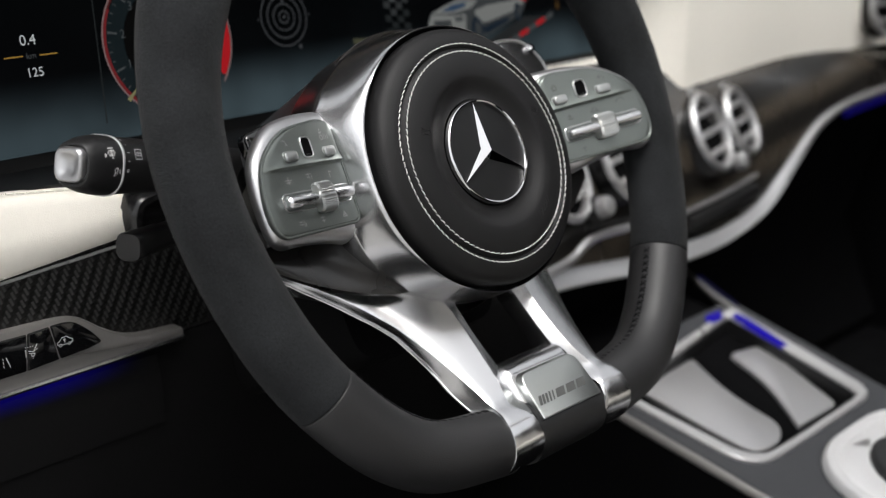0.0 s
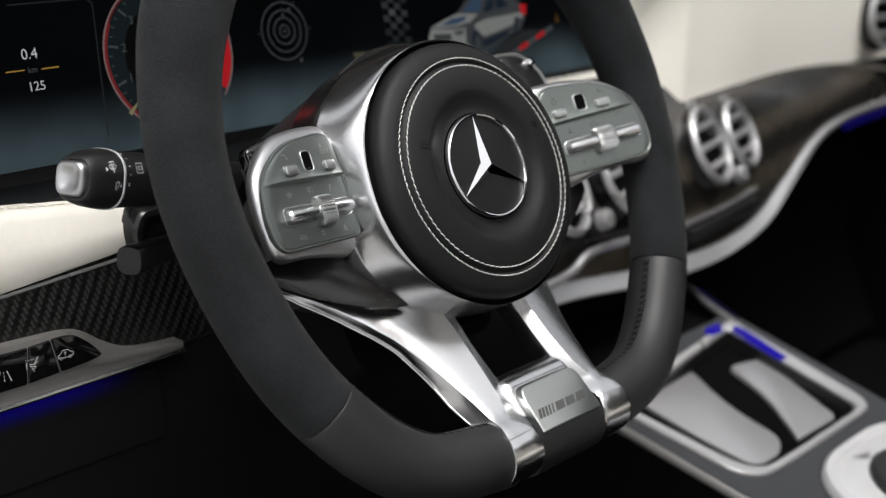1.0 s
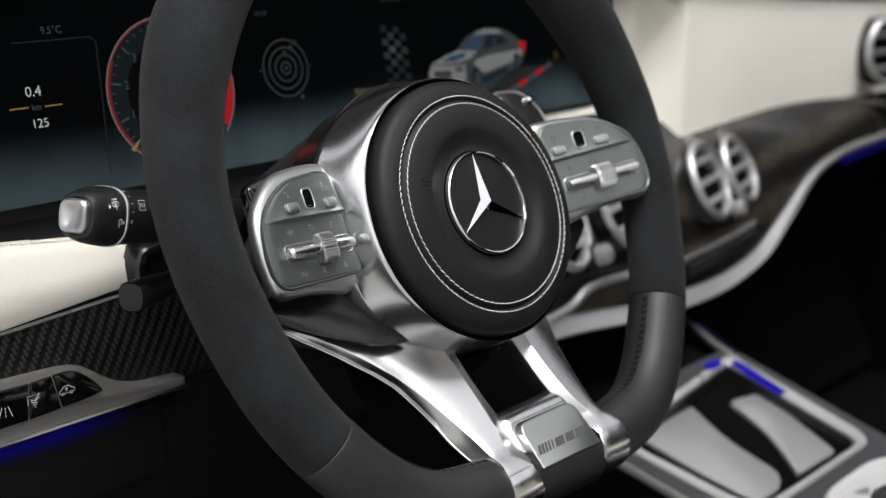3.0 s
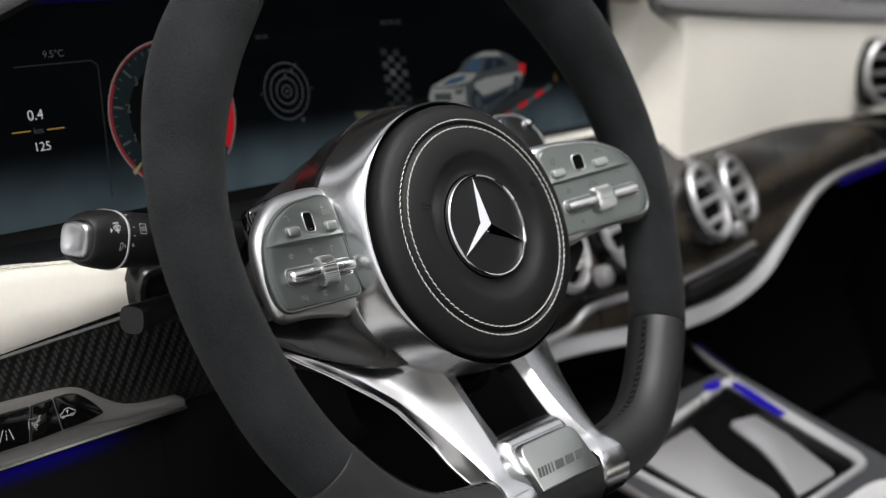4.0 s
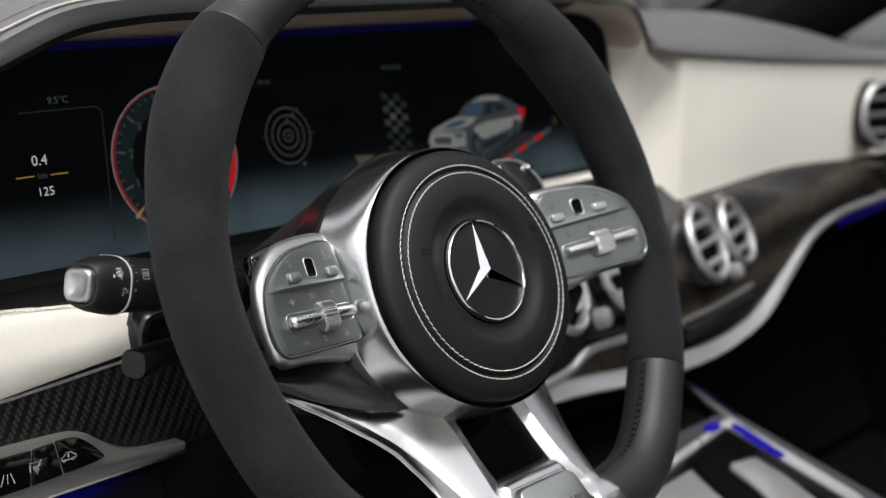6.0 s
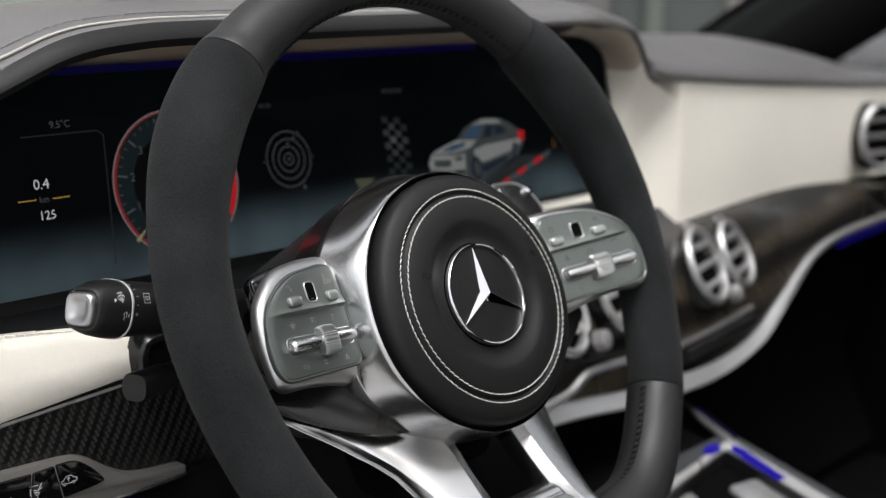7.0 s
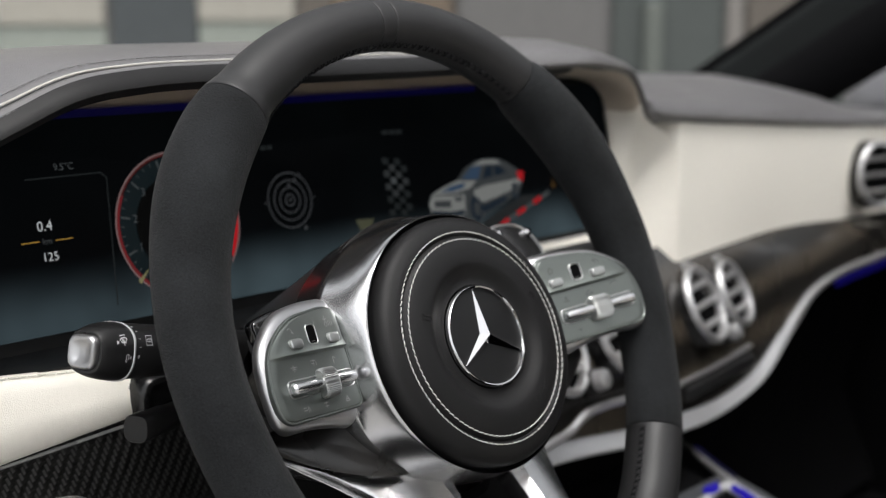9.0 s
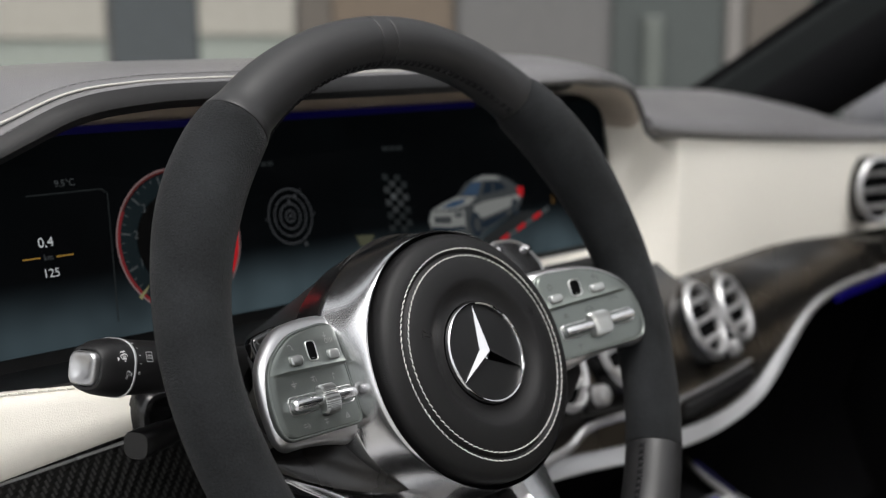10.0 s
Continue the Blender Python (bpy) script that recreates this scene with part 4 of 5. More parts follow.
print_on_stalk("wiper_sign", [round_line(12.4, -0.4, 2.6, 40, 140, 8), round_line(12.4, -1.6, 1.6, 50, 130, 5), [(10.4, 1.3), (11.4, -0.4)], [(14.4, 1.3), (13.4, -0.4)], [(11.6, 1.9), (12.0, -0.1)], [(12.4, 2.1), (12.4, 0.0)], [(13.2, 1.9), (12.8, -0.1)], [(12.4, -0.2), (12.8, -1.4)],
                              [(10.8, 3.0), (11.3, 3.5), (11.8, 3.0), (12.3, 3.5)], [(12.5, 3.0), (13.0, 3.5), (13.5, 3.0)], [(8.6, 0.8), (8.6, -0.8), (9.5, 0.0), (8.6, 0.8)], [(8.9, 0.3), (8.9, -0.3)]])
print_on_stalk("washer_sign", [round_line(15.4, -7.2, 1.3, 20, 250, 8), [(15.9, -6.0), (15.9, -8.4)], [(14.2, -8.6), (13.8, -9.4)], [(15.0, -8.9), (14.8, -9.7)], [(17.0, -7.6), (17.9, -6.9), (17.9, -8.3), (17.0, -7.6)]])
print_on_stalk("scale_marks", [[(23.4, 8.4), (24.6, 8.4)], [(23.4, 8.8), (24.6, 8.8)], [(23.6, 5.2), (24.8, 5.2)], [(24.0, 1.4), (25.0, 1.4)], [(24.0, -2.6), (25.0, -2.6)], round_line(23.8, -7.2, 0.6, 0, 360, 8)])
print_on_stalk("rear_wiper_sign", [[(29.6, 3.0), (34.0, 3.0), (34.0, -1.6), (29.6, -1.6), (29.6, 3.0)], round_line(30.9, 0.7, 0.7, 60, 300, 6), round_line(32.7, 0.7, 0.7, -120, 120, 6), [(31.8, 1.8), (31.8, -0.4)]])
module = thing("stalk_module", "black switch module on the steering column", "switch module")
hook = rounded([(-0.1290, 0.8460), (-0.02, 0.846), (-0.02, 0.8830), (-0.1080, 0.8778), (-0.1240, 0.8760), (-0.1295, 0.8660)], [0.006, 0.004, 0.004, 0.010, 0.010, 0.012], 8)
part("housing", plate(hook, [(0.004, -0.20), (0, -0.19), (0, -0.146), (0.0012, -0.1395), (0.0035, -0.1365), (0.0065, -0.1360), (0.0078, -0.1368), (0.0084, -0.1390)], lambda x, z, h: (x, -h, z)), SATINBLACK, module, "gloss black shroud")
part("cover", plate(rounded([(-0.119, 0.850), (-0.03, 0.850), (-0.03, 0.870), (-0.108, 0.8690), (-0.118, 0.866)], 0.006), [(0, -0.152), (0, -0.1425), (0.0012, -0.1410), (0.003, -0.1405)], lambda x, z, h: (x, -h, z)), BLACK, module)

lever = thing("adjuster_lever", "short black adjuster lever on the steering column", "lever", along((-0.06, 0.150, 0.850), (-0.150, 0.108, 0.8590)))
LV = 0.0997
part("stem", loft([stalk_ring(z, a, a) for z, a in ((0, 0.0062), (LV - 0.030, 0.0064), (LV - 0.028, 0.0070), (LV - 0.010, 0.0072))]), BLACK, lever)
part("end_cap", loft([stalk_ring(z, a, a, 3) for z, a in ((LV - 0.0098, 0.0074), (LV - 0.001, 0.0074), (LV, 0.0069), (LV, 0.004))]), BLACK, lever)

part("lever_sign", strokes([[(-0.0030, 0.0018), (-0.0012, 0.0008)], [(-0.0030, 0.0), (-0.0014, 0.0)], [(-0.0030, -0.0018), (-0.0012, -0.0008)], [(0.0004, 0.0024), (0.0004, -0.0024)], [(0.0016, 0.0016), (0.0026, 0.0), (0.0016, -0.0016)]], 0.0006,
                            lambda x, y, h: (0.0075 * math.cos(y / 0.0075 + 0.2), 0.0075 * math.sin(y / 0.0075 + 0.2), LV - 0.034 - x)), PRINT, lever)

# ---- dashboard ----
dash = thing("dashboard", "two-tone dashboard in black and porcelain leather with dark veneer", "dashboard")


def yf(x):
    """Depth of the dashboard's face along the car's width."""
    return 0.185 + 0.14 * max(0.0, x - 0.40)


def hood(lip_only=False):
    section = [(0.56, 1.000), (0.45, 1.030), (0.32, 1.046), (0.22, 1.0515), (0.17, 1.0505), (0.145, 1.0475), (0.130, 1.0430), (0.1225, 1.0380), (0.1210, 1.0340), (0.125, 1.0305), (0.136, 1.0300), (0.150, 1.0340), (0.20, 1.0415), (0.32, 1.0360), (0.45, 1.020), (0.56, 0.990)]
    if lip_only:
        section = [(0.1285, 1.0424), (0.1216, 1.0381), (0.1201, 1.0340), (0.1242, 1.0298), (0.1355, 1.0292), (0.1495, 1.0332)]
    loops = []
    for x, dy, top, lip in ((-0.36, 0, -0.060, -0.105), (-0.30, 0, -0.024, -0.062), (-0.25, 0, -0.010, -0.040), (-0.20, 0, -0.0045, -0.0200), (-0.165, 0, -0.002, -0.0065), (-0.13, 0, -0.0005, -0.0015), (-0.08, 0, 0, 0), (0.10, 0, 0, 0), (0.20, 0, 0, 0),
                            (0.255, 0.003, -0.0005, -0.001), (0.300, 0.016, -0.004, -0.0065), (0.325, 0.028, -0.0075, -0.0090), (0.345, 0.0375, -0.0110, -0.0112), (0.365, 0.0435, -0.0155, -0.0158), (0.385, 0.048, -0.030, -0.031), (0.402, 0.052, -0.047, -0.050), (0.432, 0.062, -0.058, -0.060)):
        if lip_only and x > 0.31:
            break
        merge = 0.004 * max(0.0, min(1.0, (x - 0.10) / 0.15)) if lip_only else 0.0
        ring = []
        for y, z in section:
            k = max(0.0, min(1.0, (0.20 - y) / 0.07))
            thin = 0.20 * max(0.0, min(1.0, (x - 0.22) / 0.09)) * k
            ring.append(Vector((x, y + merge + dy * max(0.0, (0.56 - y) / 0.43), z + max(0.0, 1.0475 - z) * thin + top * (1 - k) + lip * k)))
        loops.append(ring)
    dense = [spline(col, 4) for col in zip(*loops)]
    return loft([list(row) for row in zip(*dense)], wrap=not lip_only)


# thin skin over the hood's front edge, much darker than the hood
part("hood_lip", hood(True), AIRBAG, dash, "darker leather skin round the front edge of the hood", sharp=60)
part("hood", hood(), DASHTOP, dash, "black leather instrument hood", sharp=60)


def bead_path(dy, dz):
    pts = []
    for x, lip in ((-0.36, -0.102), (-0.30, -0.058), (-0.25, -0.036), (-0.20, -0.0180), (-0.165, -0.0055), (-0.13, -0.0012), (-0.08, 0), (0.10, 0)):
        pts.append((x, 0.1330 + dy, 1.0442 + dz + lip))
    return spline(pts, 6)


part("piping", tube(bead_path(0, 0), 0.00075, 8), PIPING, dash, "pale piping along the hood")
seam = bmesh.new()
for off in ((0.0075, 0.0026), (-0.0050, -0.0042)):
    P = bead_path(*off)
    for a, b in zip(P, P[1:]):
        n = max(1, int((b - a).length / 0.0030))
        for i in range(n):
            p, q = a.lerp(b, (i + 0.1) / n), a.lerp(b, (i + 0.85) / n)
            tube([p, q], 0.00030, 5, seam)
part("seam", seam, DASHTOP, dash)

# liner under the hood and the cheek beside the display; darker tones paint shade
part("liner", box(-0.30, 0.30, 0.2160, 0.2190, 1.0155, 1.0360), BEIGEDEEP, dash, "leather liner above the display, coloured as shaded by the hood")
part("light_strip", box(-0.20, 0.222, 0.2105, 0.2145, 1.0112, 1.0155), BLUEDIM, dash, "thin blue ambient light strip")
edge_out = spline([(0.262, 0.141, 1.0335), (0.3055, 0.147, 1.0310), (0.345, 0.165, 1.0245), (0.369, 0.171, 1.0165), (0.387, 0.175, 0.999), (0.4020, 0.179, 0.983), (0.4243, 0.185, 0.974), (0.462, 0.1898, 0.955), (0.474, 0.1908, 0.90), (0.476, 0.1920, 0.845)], 6)
edge_in = spline([(0.28, 0.217, 1.0210), (0.325, 0.216, 1.0190), (0.360, 0.214, 1.0140), (0.377, 0.212, 1.0055), (0.3855, 0.210, 0.993), (0.3900, 0.206, 0.960), (0.390, 0.202, 0.93), (0.391, 0.198, 0.90), (0.391, 0.195, 0.872), (0.391, 0.192, 0.845)], 6)
loops = []
for k in range(9):
    s = k / 8
    row = []
    for p, q in zip(edge_out, edge_in):  # bulged at the top, hollow lower down
        low = max(0.0, min(1.0, (1.000 - p.z) / 0.045)) * max(0.6, min(1.0, 0.6 + 0.4 * (p.z - 0.845) / 0.08))
        row.append(q.lerp(p, s) + Vector((0.002, -0.008, -0.005)).lerp(Vector((0.006, 0.010, 0.0)), low) * math.sin(math.pi * s))
    loops.append(row)
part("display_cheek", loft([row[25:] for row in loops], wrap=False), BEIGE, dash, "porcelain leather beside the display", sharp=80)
part("cheek_band", loft([row[:26] for row in loops], wrap=False), BEIGESHADE, dash, "porcelain leather band round the display, coloured as shaded by the hood", sharp=80)


def passenger_panel():
    plan = spline([(0.400, 0.2200), (0.430, 0.2190), (0.452, 0.2150), (0.465, 0.2060), (0.4735, 0.1960), (0.482, 0.1930), (0.52, 0.199), (0.70, 0.226), (0.90, 0.254), (1.17, 0.292)], 6)
    loops = []
    for z in (0.845, 0.86, 0.88, 0.91, 0.94, 0.965, 0.985, 1.0, 1.012):
        row = []
        for p in plan:
            x = p.x
            top = 0.986 - 0.080 * max(0, x - 0.42) ** 0.9
            zz = z if z < 0.90 else 0.90 + (z - 0.90) / 0.112 * (top - 0.90)
            low = 0.0 if x < 0.45 else -0.02 * (x - 0.45) - 0.05 * max(0.0, x - 0.7)
            row.append((x, p.y - 0.003 * math.sin(math.pi * (zz - 0.84) / 0.15) * min(1, max(0, x - 0.45) * 6), zz + (low if z < 0.87 else 0)))
        loops.append(row)
    return loft(loops, wrap=False)


part("passenger_panel", passenger_panel(), BEIGE, dash, "porcelain leather passenger panel", sharp=80)


def pad_lip(x):
    return 0.983 - 0.078 * max(0.0, x - 0.42) ** 0.9 if x > 0.42 else 0.983 + (0.42 - x) * 0.25


loops = []
for x in (0.41, 0.43, 0.46, 0.50, 0.57, 0.64, 0.71, 0.78, 0.84, 0.90, 0.96, 1.00, 1.03, 1.08, 1.17):
    y0, z0 = yf(x) - (0.004 if x > 0.4 else 0.020), pad_lip(x)
    up = smooth_table([0.41, 0.50, 0.64, 0.78, 0.96, 1.03, 1.17], [0.012, 0.014, 0.016, 0.022, 0.014, -0.002, -0.010], x)
    loops.append([(x, y0 + 0.012, z0 - 0.006), (x, y0 - 0.001, z0 - 0.004), (x, y0 - 0.006, z0 + 0.002), (x, y0 - 0.003, z0 + 0.009), (x, y0 + 0.012, z0 + 0.0155), (x, y0 + 0.03, z0 + 0.0195 + 0.2 * up), (x, y0 + 0.05, z0 + 0.022 + 0.45 * up), (x, y0 + 0.085, z0 + 0.0245 + 0.8 * up),
                  (x, y0 + 0.12, z0 + 0.026 + up), (x, 0.62, z0 + 0.020 + up), (x, 0.62, z0 - 0.01)])
part("passenger_top", loft(loops), DASHTOP, dash, "black leather dashboard top", sharp=60)

# dark veneer band, leaning back, with its silver lower strip
STRIP = spline([(0.20, 0.142, 0.7400), (0.27, 0.145, 0.7330), (0.345, 0.148, 0.7225), (0.446, 0.1565, 0.7115), (0.532, 0.1685, 0.7070), (0.612, 0.1797, 0.7152), (0.681, 0.1893, 0.7414), (0.7557, 0.1998, 0.7684), (0.842, 0.2119, 0.7770),
                (0.979, 0.2310, 0.7735), (1.17, 0.258, 0.768)], 8)
loops = []
for p in STRIP:
    top = smooth_table([0.20, 0.436, 0.515, 0.637, 0.80, 0.956, 1.17], [0.864, 0.8630, 0.8610, 0.8550, 0.8415, 0.8245, 0.798], p.x)
    ytop = yf(p.x) + 0.002
    row = []
    for k in range(9):
        s = k / 8
        row.append((p.x, p.y + 0.002 + (ytop - p.y) * s - 0.010 * math.sin(math.pi * s), p.z + (top - p.z) * s))
    loops.append(row)
part("veneer", loft(loops, wrap=False), WOOD, dash, "lacquered dark veneer trim", sharp=70)
sec = rounded([(-0.010, -0.0095), (0.006, -0.0095), (0.013, 0.0095), (0.003, 0.0095)], 0.004, 4)
loops = []
for i, p in enumerate(STRIP):
    t = (STRIP[min(i + 1, len(STRIP) - 1)] - STRIP[max(i - 1, 0)]).normalized()
    n = Vector((-t.z, 0, t.x)).normalized()
    wd = 0.74 if p.x < 0.46 else max(0.32, 0.74 - (p.x - 0.46) * 1.9)
    turn = radians(38) * max(0.0, min(1.0, (p.x - 0.60) / 0.16))
    loops.append([p + Vector((0, q.x * math.cos(turn) - q.y * math.sin(turn), 0)) + n * (q.x * math.sin(turn) + q.y * math.cos(turn)) * wd for q in sec])
part("silver_strip", loft(loops), SILVER, dash, "satin silver strip under the veneer")
loops = []
for i, p in enumerate(STRIP):
    if p.x > 0.83:
        loops.append([(p.x, p.y + a, p.z + b) for a, b in ((0.0, -0.0075), (0.004, -0.0075), (0.004, -0.0150), (0.0, -0.0150))])
part("light_strip", loft(loops), glow("ambient_blue_low", (0.03, 0.008, 1.0), 0.035), dash, "thin blue ambient light strip")
loops = [[(p.x, p.y + 0.012, p.z - 0.006), (p.x, p.y + 0.05, p.z - 0.05), (p.x, p.y + 0.10, 0.55), (p.x, 0.30, 0.42)] for p in STRIP]
part("lower_panel", loft(loops, wrap=False), SOFTBLACK, dash, "black lower dashboard", sharp=70)

# row of black keys with a thin silver line over it
keys = thing("key_row", "row of black keys in the dark veneer", "switch panel", pose(0, 0, 0))
for k in range(9):
    x = 0.445 + 0.0165 * k
    y = 0.161 + 0.14 * (x - 0.445)
    part("key", box(x, x + 0.0150, y - 0.006, y + 0.004, 0.7275, 0.7400, 0.001), BLACK, keys)
part("silver_line", tube(spline([(0.43, 0.155, 0.7470), (0.50, 0.165, 0.7455), (0.55, 0.172, 0.7462), (0.592, 0.178, 0.7480)], 5), 0.0022, 8), SILVER, keys)
part("silver_curl", tube(spline([(0.215, 0.136, 0.7470), (0.250, 0.136, 0.7520), (0.272, 0.138, 0.7600), (0.30, 0.140, 0.7610), (0.36, 0.144, 0.7560), (0.43, 0.155, 0.7470)], 6), 0.0035, 8), SILVER, keys)

# ---- round air vents ----
VENT_TURN = math.degrees(math.atan(0.14))


def vent(x, y, z, r=0.0355, lean=26, turn=14, blade=SILVER):
    v = thing("air_vent", "round satin silver air vent with black slats", "air vent", pose(x, y, z, 90 - lean, 0, turn), "dashboard air vents")
    part("ring", lathe([(r * 0.82, 0.000), (r * 0.82, 0.006), (r * 0.845, 0.0080), (r * 0.90, 0.0090), (r * 0.955, 0.0082), (r, 0.0056), (r, 0.0036)], 48), SILVER, v, "satin silver ring")
    part("sleeve", lathe([(r * 0.995, 0.0036), (r * 1.0, -0.004), (r * 1.01, -0.016)], 48), SATINBLACK, v)
    part("throat", lathe([(r * 0.86, 0.006), (r * 0.83, 0.0012), (0.0001, 0.0012)], 32), SOFTBLACK, v)
    for k in (-0.48, 0.0, 0.48):
        half = math.sqrt(max(0, 0.80 ** 2 - k * k)) * r
        part("slat", box(-half, half, k * r - 0.0027, k * r + 0.0027, 0.0016, 0.0072, 0.0012), blade, v)
    if blade == SILVER:
        part("tab", box(-0.010, 0.010, r * 1.0, r * 1.14, -0.004, 0.004, 0.002), SILVER, v)
    return v


for x, y, z, r in ((0.262, 0.160, 0.8085, 0.0375), (0.342, 0.163, 0.8100, 0.0375), (0.498, 0.178, 0.8035, 0.0382), (0.566, 0.188, 0.8025, 0.0345)):
    vent(x, y, z, r)
vent(0.990, yf(0.99) - 0.026, 0.8745, 0.0415, 6, -14, TRIMGREY)
for x, y, z in ((0.2935, 0.140, 0.7840), (0.5385, 0.166, 0.7730)):
    k = thing("vent_knob", "small silver vent control knob", "knob", pose(x, y, z, 70, 0, VENT_TURN), "vent control knobs")
    part("knob", lathe([(0.0085, -0.012), (0.0085, 0.004), (0.0075, 0.0065), (0.005, 0.0075), (0.0001, 0.0078)], 24), SILVER, k)
    part("base", lathe([(0.0105, -0.012), (0.0105, -0.004), (0.0095, -0.002)], 24), BLACK, k)

part("display_sill", box(0.22, 0.392, 0.186, 0.206, 0.862, 0.8875, 0.003), BEIGE, dash, "porcelain leather sill under the display")

# ---- left side of the dashboard ----
loops = []
for x in (-0.42, -0.30, -0.24, -0.20, -0.16, -0.12, -0.09, -0.06):
    up, dn = 0.8872 - 0.13 * max(0.0, min(x, -0.09) + 0.193), 0.8525 + 0.098 * (max(-0.24, min(x, -0.05)) + 0.129)
    loops.append([(x, 0.164, up - 0.002), (x, 0.160, up), (x, 0.155, up), (x, 0.1502, up - 0.0030), (x, 0.1480, up - 0.007), (x, 0.1472, up - 0.011), (x, 0.1452, 0.5 * (up + dn)), (x, 0.1436, dn + 0.002), (x, 0.147, dn - 0.001)])
part("shelf", box(-0.42, 0.36, 0.158, 0.23, 0.872, 0.8845), BLACK, dash)
part("driver_panel", loft(loops, wrap=False), BEIGE, dash, "porcelain leather panel under the display", sharp=70)
seam = bmesh.new()
for i in range(62):
    x = -0.42 + i * 0.0055
    tube([(x, 0.1530, 0.8868 - 0.13 * max(0, x + 0.193)), (x + 0.0044, 0.1530, 0.8868 - 0.13 * max(0, x + 0.1974))], 0.0004, 5, seam)
part("seam", seam, BEIGE, dash)
loops = [[(x, 0.1495, 0.8580), (x, 0.1488, 0.8500), (x, 0.1482, 0.840), (x, 0.1490, 0.825), (x, 0.1515, 0.805), (x, 0.154, 0.788), (x, 0.158, 0.784)] for x in (-0.42, -0.3, -0.2, -0.1, -0.05, 0.02)]
part("carbon_panel", loft(loops, wrap=False), CARBON, dash, "woven carbon fibre trim", sharp=70)
part("chrome_line", tube([(-0.42, 0.1470, 0.8405), (-0.24, 0.1470, 0.8405), (-0.20, 0.1470, 0.8430), (-0.13, 0.1470, 0.8478), (-0.05, 0.1470, 0.8525)], 0.0010, 8), TRAYTRIM, dash)
part("shadow_gap", box(-0.42, 0.02, 0.1500, 0.156, 0.8420, 0.8600), BLACK, dash)
trim = [(-0.42, 0.7850), (-0.0962, 0.7850), (-0.0952, 0.7915), (-0.119, 0.7932), (-0.132, 0.7960), (-0.146, 0.8045), (-0.156, 0.8125), (-0.164, 0.8160), (-0.174, 0.8172), (-0.205, 0.8185), (-0.42, 0.8270)]
part("switch_surround", slab(rounded(trim, [0, 0.001, 0.002] + [0.01] * 7 + [0], 4), -0.157, -0.1445, 0.0012, lambda x, z, h: (x, -h, z)), SURROUND, dash, "grey metal switch surround")
part("edge_strip", tube([(-0.42, 0.1440, 0.7850), (-0.25, 0.1440, 0.7850), (-0.0962, 0.1440, 0.7862)], 0.0017, 8), SATIN, dash)


def knee_glow():
    """A hidden strip's blue glow painted as emission, fading downwards and toward the column."""
    m = glow("ambient_blue_glow", (0.02, 0.006, 1.0), 0.0)
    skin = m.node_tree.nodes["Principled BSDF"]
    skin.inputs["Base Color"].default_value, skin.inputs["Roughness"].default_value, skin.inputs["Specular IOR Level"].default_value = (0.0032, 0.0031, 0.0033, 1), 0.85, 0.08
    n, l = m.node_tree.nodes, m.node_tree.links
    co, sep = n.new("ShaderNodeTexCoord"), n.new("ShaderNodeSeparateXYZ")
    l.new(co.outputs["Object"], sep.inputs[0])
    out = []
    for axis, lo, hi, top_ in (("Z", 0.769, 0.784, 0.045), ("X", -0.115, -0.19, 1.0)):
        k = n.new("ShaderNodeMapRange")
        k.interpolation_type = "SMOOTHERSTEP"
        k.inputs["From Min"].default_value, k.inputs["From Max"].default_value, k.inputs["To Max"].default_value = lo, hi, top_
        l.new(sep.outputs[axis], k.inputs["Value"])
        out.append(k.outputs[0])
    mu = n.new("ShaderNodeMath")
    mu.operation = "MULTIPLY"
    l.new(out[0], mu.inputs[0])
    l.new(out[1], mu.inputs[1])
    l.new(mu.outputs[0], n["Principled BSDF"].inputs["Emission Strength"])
    return m


# emissive skin over the knee panel, standing in for light falling on it
part("knee_glow", loft([[(x, 0.1545, 0.7840), (x, 0.1482, 0.7795), (x, 0.1445, 0.7600), (x, 0.1440, 0.7390)] for x in (-0.42, -0.25, -0.112)], wrap=False), knee_glow(), dash, "panel under the trim with a blue glow painted on")
part("knee_panel", loft([[(x, 0.156, 0.784), (x, 0.150, 0.779), (x, 0.145, 0.74), (x, 0.150, 0.66), (x, 0.20, 0.55), (x, 0.32, 0.42)] for x in (-0.42, -0.25, -0.1, 0.0, 0.12, 0.23)], wrap=False), KNEE, dash, "black knee panel", sharp=70)

switches = thing("switch_bank", "three gloss black switches in a grey metal surround", "switch panel")
put = lambda x, z, h: (x, 0.1445 - h, z)
bank = [((-0.232, 0.7945), (-0.1928, 0.7947), (-0.1908, 0.8142), (-0.232, 0.8150)),
        ((-0.1920, 0.7947), (-0.1738, 0.7958), (-0.1780, 0.8148), (-0.1900, 0.8142)),
        ((-0.1730, 0.7958), (-0.1560, 0.7968), (-0.1482, 0.7985), (-0.1545, 0.8065), (-0.1630, 0.8135), (-0.1690, 0.8150), (-0.1772, 0.8150))]
lane = [[(-0.2052, 0.7978), (-0.2030, 0.8040)], [(-0.1976, 0.7978), (-0.1996, 0.8036)], [(-0.2013, 0.7984), (-0.2013, 0.7996)], [(-0.2013, 0.8006), (-0.2013, 0.8016)], [(-0.2013, 0.8026), (-0.2013, 0.8034)]]
